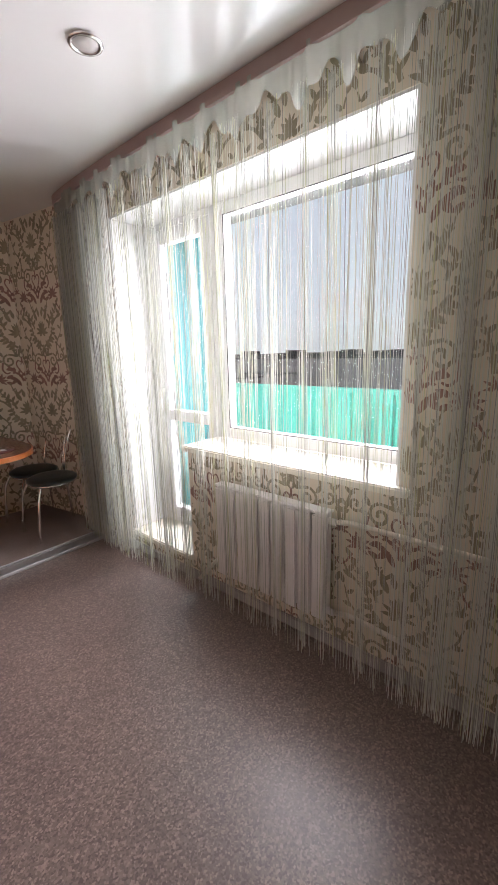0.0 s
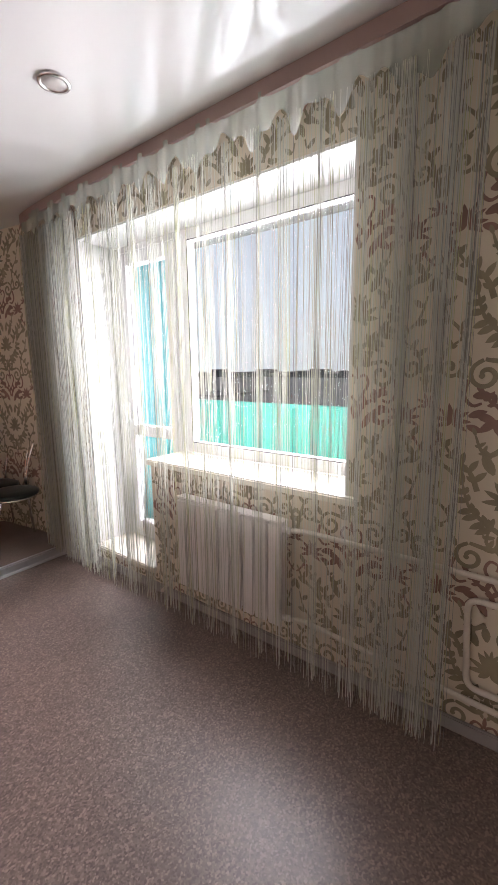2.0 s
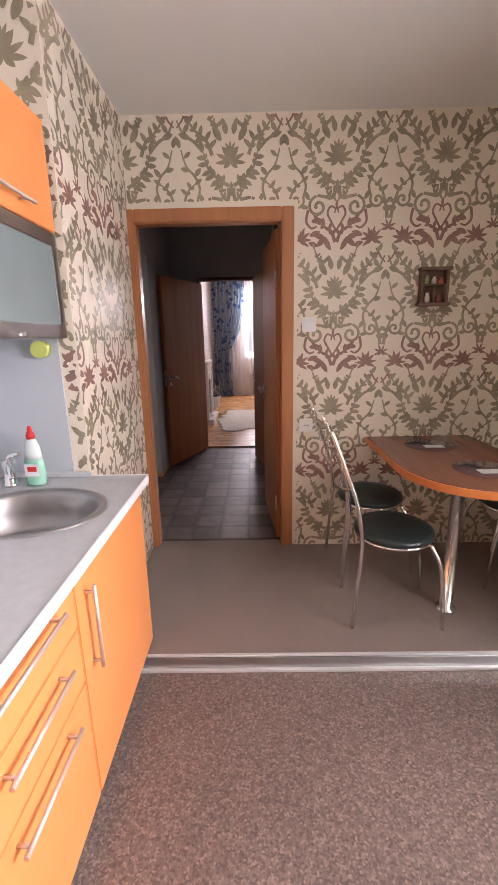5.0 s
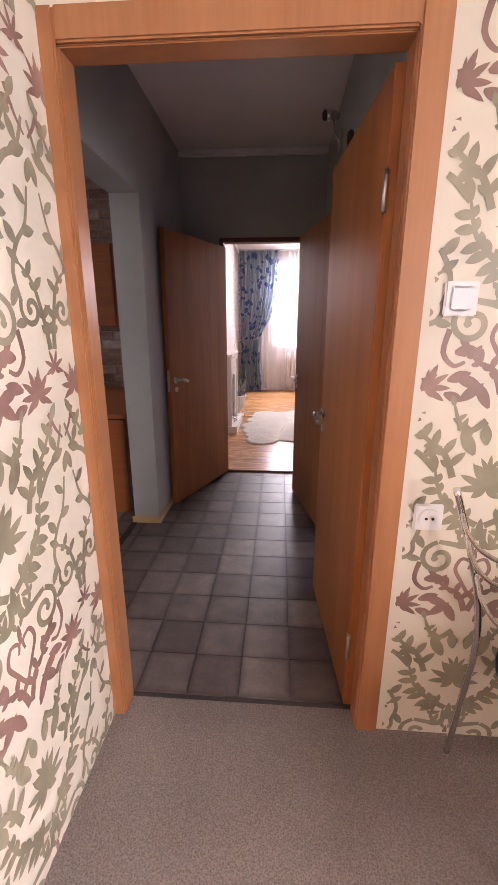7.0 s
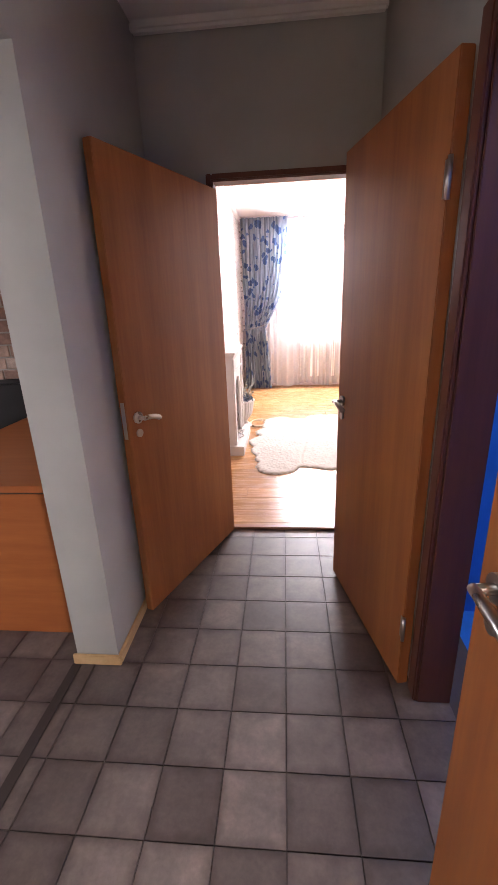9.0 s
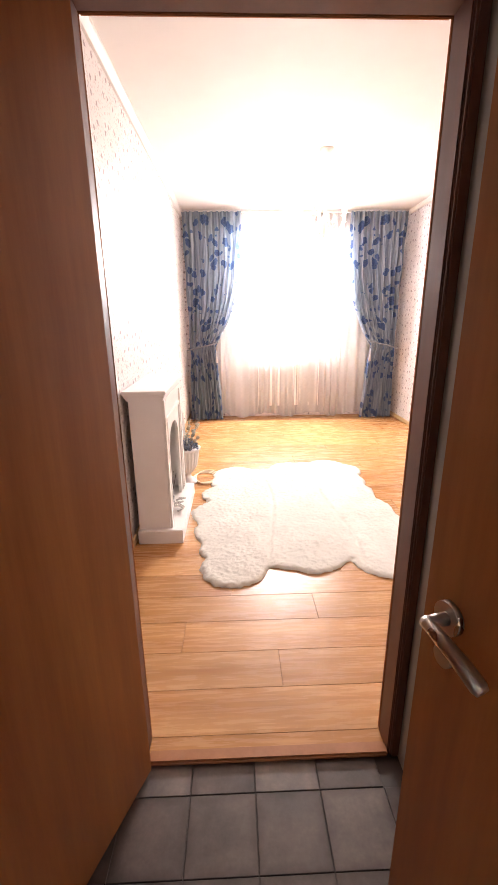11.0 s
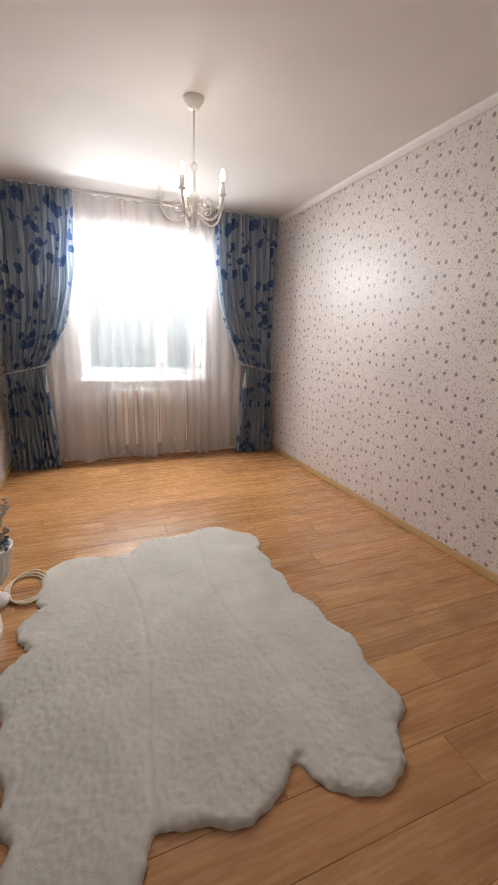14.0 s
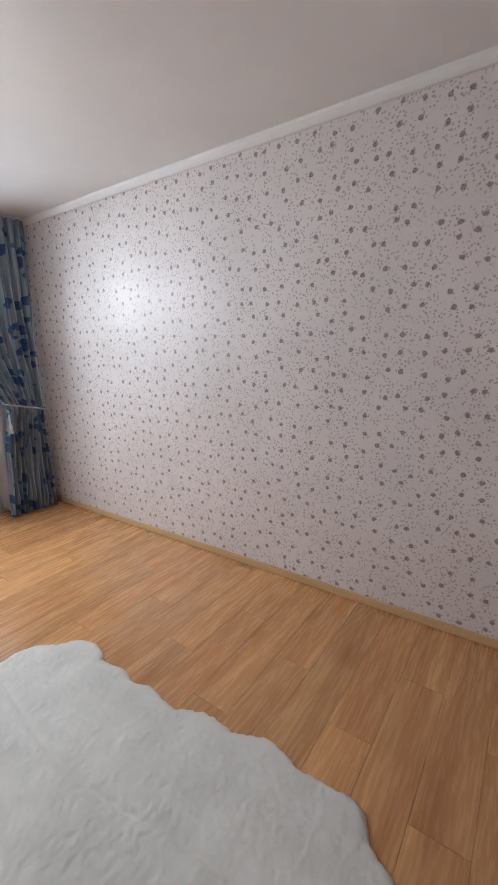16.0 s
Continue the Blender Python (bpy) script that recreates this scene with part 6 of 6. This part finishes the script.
for k in range(6):
    a = k * 1.05
    part("reed", tube(bmesh.new(), [(-0.70, 8.62, ZP + 0.14), (-0.70 + 0.05 * math.cos(a), 8.62 + 0.05 * math.sin(a), ZP + 0.36)], 0.0022, 5), plain("dark_reed", (0.05, 0.04, 0.035), 0.7), rd)
M_SILVER = plain("silver_beads", (0.62, 0.61, 0.59), 0.25, 0.8)
gl_ = thing("bead_garland", (-0.66, 8.50, ZP + 0.095), "silver bead garland heaped on the hearth", "garland")
random.seed(8)
pts = [(-0.635 + 0.03 * math.sin(k * 0.9) + random.uniform(-0.008, 0.008), 8.50 + 0.007 * k + 0.03 * math.cos(k * 0.7), ZP + 0.102 + 0.055 * abs(math.sin(k * 0.35))) for k in range(26)]
part("cord", tube(bmesh.new(), curve(pts, 4), 0.004, 6), M_SILVER, gl_)
bd = bmesh.new()
for p in curve(pts, 2):
    bmesh.ops.create_icosphere(bd, subdivisions=1, radius=0.0075, matrix=Matrix.Translation(p))
part("beads", bd, M_SILVER, gl_, kind="stuff")

# ---- urn with dried flowers ----
VX, VY = -0.66, 9.33
ur = thing("urn", (VX, VY, ZP), "white fluted urn standing beside the fireplace", "urn")
prof = [(0.085, 0.0), (0.088, 0.015), (0.07, 0.03), (0.035, 0.06), (0.032, 0.085), (0.06, 0.115), (0.088, 0.16), (0.102, 0.23), (0.11, 0.30), (0.128, 0.315), (0.130, 0.33), (0.118, 0.335), (0.105, 0.32), (0.02, 0.30)]
ub_ = bmesh.new()
rings = []
for r, z in prof:
    rings.append([ub_.verts.new((VX + r * (1 + (0.05 * math.cos(20 * 2 * math.pi * k / 120) if 0.11 < z < 0.305 else 0)) * math.cos(2 * math.pi * k / 120), VY + r * (1 + (0.05 * math.cos(20 * 2 * math.pi * k / 120) if 0.11 < z < 0.305 else 0)) * math.sin(2 * math.pi * k / 120), ZP + z)) for k in range(120)])
for a, b in zip(rings, rings[1:]):
    for k in range(120):
        f = ub_.faces.new((a[k], a[(k + 1) % 120], b[(k + 1) % 120], b[k]))
        f.smooth = True
ub_.faces.new(rings[0][::-1])
ub_.faces.new(rings[-1])
part("bowl", ub_, M_FIRE, ur, "white fluted bowl")
bq = thing("dried_flowers", (VX, VY, ZP + 0.30), "grey-blue dried flower arrangement with seed heads in the urn", "flowers")
M_DRYB = plain("blue_grey_petals", (0.14, 0.17, 0.23), 0.8, vary=0.4, scale=30)
M_DRYC = plain("beige_seed_heads", (0.36, 0.29, 0.21), 0.8, vary=0.3, scale=40)
M_SPRIG = plain("silver_green_sprigs", (0.42, 0.45, 0.42), 0.6, vary=0.2, scale=40)
random.seed(21)
bm = bmesh.new()
for _ in range(240):
    a, r = random.uniform(0, 6.28), 0.115 * math.sqrt(random.random())
    c = Vector((VX + r * math.cos(a), VY + r * math.sin(a), ZP + 0.33 + random.uniform(0, 0.09) * (1.1 - r / 0.12)))
    d = Vector((random.gauss(0, 1), random.gauss(0, 1), random.gauss(0.6, 0.6))).normalized() * 0.028
    s = d.cross(Vector((random.gauss(0, 1), random.gauss(0, 1), random.gauss(0, 1)))).normalized() * 0.012
    q = [bm.verts.new(p) for p in (c, c + d * 0.5 + s, c + d + d.cross(s) * 4, c + d * 0.5 - s)]
    bm.faces.new(q)
part("petals", bm, M_DRYB, bq, kind="stuff")
for k in range(13):
    a, r = random.uniform(0, 6.28), random.uniform(0.03, 0.12)
    p = Vector((VX + r * math.cos(a), VY + r * math.sin(a) - 0.03, ZP + random.uniform(0.40, 0.50)))
    bm = bmesh.new()
    bmesh.ops.create_icosphere(bm, subdivisions=2, radius=0.018, matrix=Matrix.Translation(p))
    for v in bm.verts:
        v.co += (v.co - p) * random.uniform(-0.12, 0.12)
    tube(bm, [p, (VX, VY, ZP + 0.30)], 0.002, 5)
    part("seed_head", bm, M_DRYC, bq)
for k in range(7):
    a = random.uniform(0, 6.28)
    tip = Vector((VX + 0.13 * math.cos(a), VY + 0.13 * math.sin(a), ZP + random.uniform(0.48, 0.60)))
    base = Vector((VX, VY, ZP + 0.31))
    bm = bmesh.new()
    tube(bm, [base, tip], 0.0018, 5)
    for j in range(12):
        c = base.lerp(tip, 0.35 + 0.65 * j / 12)
        for s in (-1, 1):
            d = Vector((random.gauss(0, 1), random.gauss(0, 1), 0.6)).normalized() * 0.024
            w = d.orthogonal().normalized() * 0.006
            bm.faces.new([bm.verts.new(x) for x in (c, c + d * 0.5 + w, c + d, c + d * 0.5 - w)])
    part("sprig", bm, M_SPRIG, bq)
fe = bmesh.new()
b0, b1 = Vector((VX - 0.02, VY + 0.02, ZP + 0.34)), Vector((VX - 0.05, VY + 0.09, ZP + 0.68))
for j in range(80):
    t = j / 79
    c = b0.lerp(b1, t)
    w = 0.045 * math.sin(math.pi * (0.08 + 0.9 * t)) + 0.004
    for s in (-1, 1):
        fe.faces.new([fe.verts.new(p) for p in (c, c + Vector((0.5 * s * w, s * w * 0.8, 0.03)), c + Vector((0.45 * s * w, s * w * 0.75, 0.037)))])
part("feather", fe, M_EDGE, bq, "white feather")
hp = bmesh.new()
for k in range(3):
    tube(hp, [(-0.515 + 0.10 * math.cos(q * math.pi / 16) + 0.012 * k, 9.42 + (0.13 + 0.02 * k) * math.sin(q * math.pi / 16), ZP + 0.008 + 0.004 * k) for q in range(32)], 0.006, 6, closed=True)
solid("coiled_hoops", hp, plain("pale_cane", (0.66, 0.56, 0.42), 0.5), "loose coil of pale cane on the floor by the urn", "coil", kind="")
so2 = thing("wall_socket", (BL, 11.1, 1.06), "white socket on the papered wall", "socket")
part("plate", boxes(((BL + 0.001, 11.06, 1.02), (BL + 0.012, 11.14, 1.10)), r=0.004), M_WHITE, so2)

# ---- sheepskin rug ----
LOBES = ((-0.24, 7.96, 0.20), (-0.30, 8.17, 0.16), (-0.32, 8.40, 0.20), (-0.36, 8.68, 0.20), (-0.33, 9.02, 0.18), (-0.28, 9.30, 0.17), (-0.22, 9.46, 0.21), (0.00, 9.42, 0.19), (0.28, 9.58, 0.19), (0.44, 9.60, 0.17), (0.66, 9.62, 0.20), (0.78, 9.52, 0.19), (0.72, 9.28, 0.22), (0.70, 9.02, 0.24), (0.73, 8.70, 0.25), (0.76, 8.42, 0.26), (0.80, 8.18, 0.19), (0.90, 8.09, 0.10), (0.68, 8.00, 0.20), (0.24, 8.07, 0.20), (0.10, 8.12, 0.18))
CORE = ((0.16, 8.42, 0.50), (0.32, 8.50, 0.52), (0.14, 8.85, 0.52), (0.36, 8.85, 0.55), (0.12, 9.10, 0.46), (0.40, 9.15, 0.50))


def hide(x, y):
    """Signed distance to the hide's outline, negative inside, with soft joins and a ragged rim."""
    s = sum(math.exp(-(math.hypot(x - a, y - b) - r) / 0.012) for a, b, r in LOBES + CORE if math.hypot(x - a, y - b) - r < 0.25)
    d = -0.012 * math.log(s) if s > 0 else 0.3
    return d + 0.010 * noise.noise((x * 30, y * 30, 2.0)) + 0.012 * noise.noise((x * 11, y * 11, 5.0))


def wool(x, y, edge):
    """Height of the fleece at (x, y), a distance from the hide's edge."""
    e = min(1.0, max(0.0, edge) / 0.035)
    nz = noise.noise((x * 48, y * 48, 0.3)) * 0.45 + noise.noise((x * 90, y * 90, 4.0)) * 0.6 + noise.noise((x * 27, y * 27, 7.0)) * 0.3 + noise.noise((x * 7, y * 7, 9.0)) * 0.5
    seam = math.exp(-((x - 0.02 - 0.05 * math.sin(y * 3)) / 0.014) ** 2) + math.exp(-((x - 0.52 - 0.04 * math.sin(y * 4)) / 0.014) ** 2)
    return ZP + 0.003 + 0.018 * math.sqrt(max(0, 1 - (1 - e) ** 2)) * (1 + 0.32 * nz - 0.3 * seam)


rg = bmesh.new()
STEP = 0.008
cells = {}
for i in range(-84, 142):
    for j in range(955, 1245):
        x, y = i * STEP, j * STEP
        d = hide(x, y)
        if d < 1.5 * STEP:
            px, py_ = x, y
            if d > 0:
                gx, gy = hide(x + 0.002, y) - d, hide(x, y + 0.002) - d
                gl2 = math.hypot(gx, gy) or 1.0
                px, py_ = x - d * gx / gl2, y - d * gy / gl2
            cells[i, j] = (rg.verts.new((px, py_, max(wool(px, py_, -d), ZP + 0.001))), d <= 0)
for (i, j), (v, ins) in cells.items():
    q = [cells.get(c) for c in ((i, j), (i + 1, j), (i + 1, j + 1), (i, j + 1))]
    if all(q) and any(p[1] for p in q):
        rg.faces.new([p[0] for p in q]).smooth = True
bmesh.ops.delete(rg, geom=[v for v in rg.verts if not v.link_faces], context="VERTS")
solid("sheepskin_rug", rg, M_RUG, "large white shaggy sheepskin rug on the laminate floor", "rug", kind="")

# ---- small pieces last: planks, tiles, bricks ----


def piece_mesh(name, sx, sy, h, bev, mat):
    """A flat piece with chamfered top edges, centred, top at zero."""
    a, b = sx / 2, sy / 2
    v = [(-a, -b, -h), (a, -b, -h), (a, b, -h), (-a, b, -h), (-a, -b, -bev), (a, -b, -bev), (a, b, -bev), (-a, b, -bev), (-a + bev, -b + bev, 0), (a - bev, -b + bev, 0), (a - bev, b - bev, 0), (-a + bev, b - bev, 0)]
    f = [(8, 9, 10, 11)]
    for k in range(4):
        n = (k + 1) % 4
        f += [(k, n, 4 + n, 4 + k), (4 + k, 4 + n, 8 + n, 8 + k)]
    me = bpy.data.meshes.new(name)
    me.from_pydata(v, [], f)
    me.materials.append(mat)
    return me


def lay(name, me, parent, m):
    ob = new(name, me)
    ob.parent = parent
    ob.matrix_basis = where(parent).inverted() @ m
    return ob


PW, PL = 0.193, 1.285
cache = {}
row = 0
sillp = piece_mesh("plank", 0.862, BY - HY - 0.036, 0.004, 0.0008, M_LAM)
lay("plank", sillp, OB["floor_bedroom"], Matrix.Translation((-0.142, (BY + HY + 0.035) / 2, ZP)))
y = BY + 0.0
while y < BN - 0.02:
    w = min(PW, BN - y)
    x = BL - (0.0, 0.43, 0.86, 0.21, 0.64)[row % 5]
    while x < BR:
        a, b = max(x, BL), min(x + PL, BR)
        if b - a > 0.03:
            key = (round(b - a, 3), round(w, 3))
            if key not in cache:
                cache[key] = piece_mesh("plank", b - a - 0.0012, w - 0.0012, 0.004, 0.0008, M_LAM)
            lay("plank", cache[key], OB["floor_bedroom"], Matrix.Translation(((a + b) / 2, y + w / 2, ZP)))
        x += PL
    y += PW
    row += 1
TS = 0.202
tm_ = piece_mesh("tile", TS - 0.003, TS - 0.003, 0.006, 0.001, M_TILE)
for i in range(-11, 4):
    for j in range(14):
        cx0, cy0 = -0.276 + i * TS, 4.415 + j * TS
        if (HL - 0.25 < cx0 < HR + 0.06 and cy0 < HY - 0.15) or (cx0 <= HL - 0.25 and cy0 < HY):
            lay("tile", tm_, OB["floor_hall"], Matrix.Translation((cx0, cy0, ZP)))
cut_tile = piece_mesh("tile", TS - 0.003, 0.096, 0.006, 0.001, M_TILE)
for i in range(-2, 3):
    lay("tile", cut_tile, OB["floor_hall"], Matrix.Translation((-0.276 + i * TS, 6.788, ZP)))
brick = piece_mesh("brick", 0.235, 0.072, 0.02, 0.004, M_BRICK)
half = piece_mesh("brick", 0.15, 0.072, 0.02, 0.004, M_BRICK)
random.seed(5)
z = ZP + 0.04
r = 0
while z < ZH - 0.03:
    x = -1.17 - (0.0 if r % 2 else 0.12)
    while x > -2.75:
        me, w = (brick, 0.245) if random.random() < 0.75 else (half, 0.16)
        lay("brick", me, OB["wall_study_brick"], Matrix.Translation((x - w / 2, 7.12 - 0.006 - random.uniform(0, 0.006), z)) @ pose(0, 0, 0, 90))
        x -= w
    z += 0.082
    r += 1
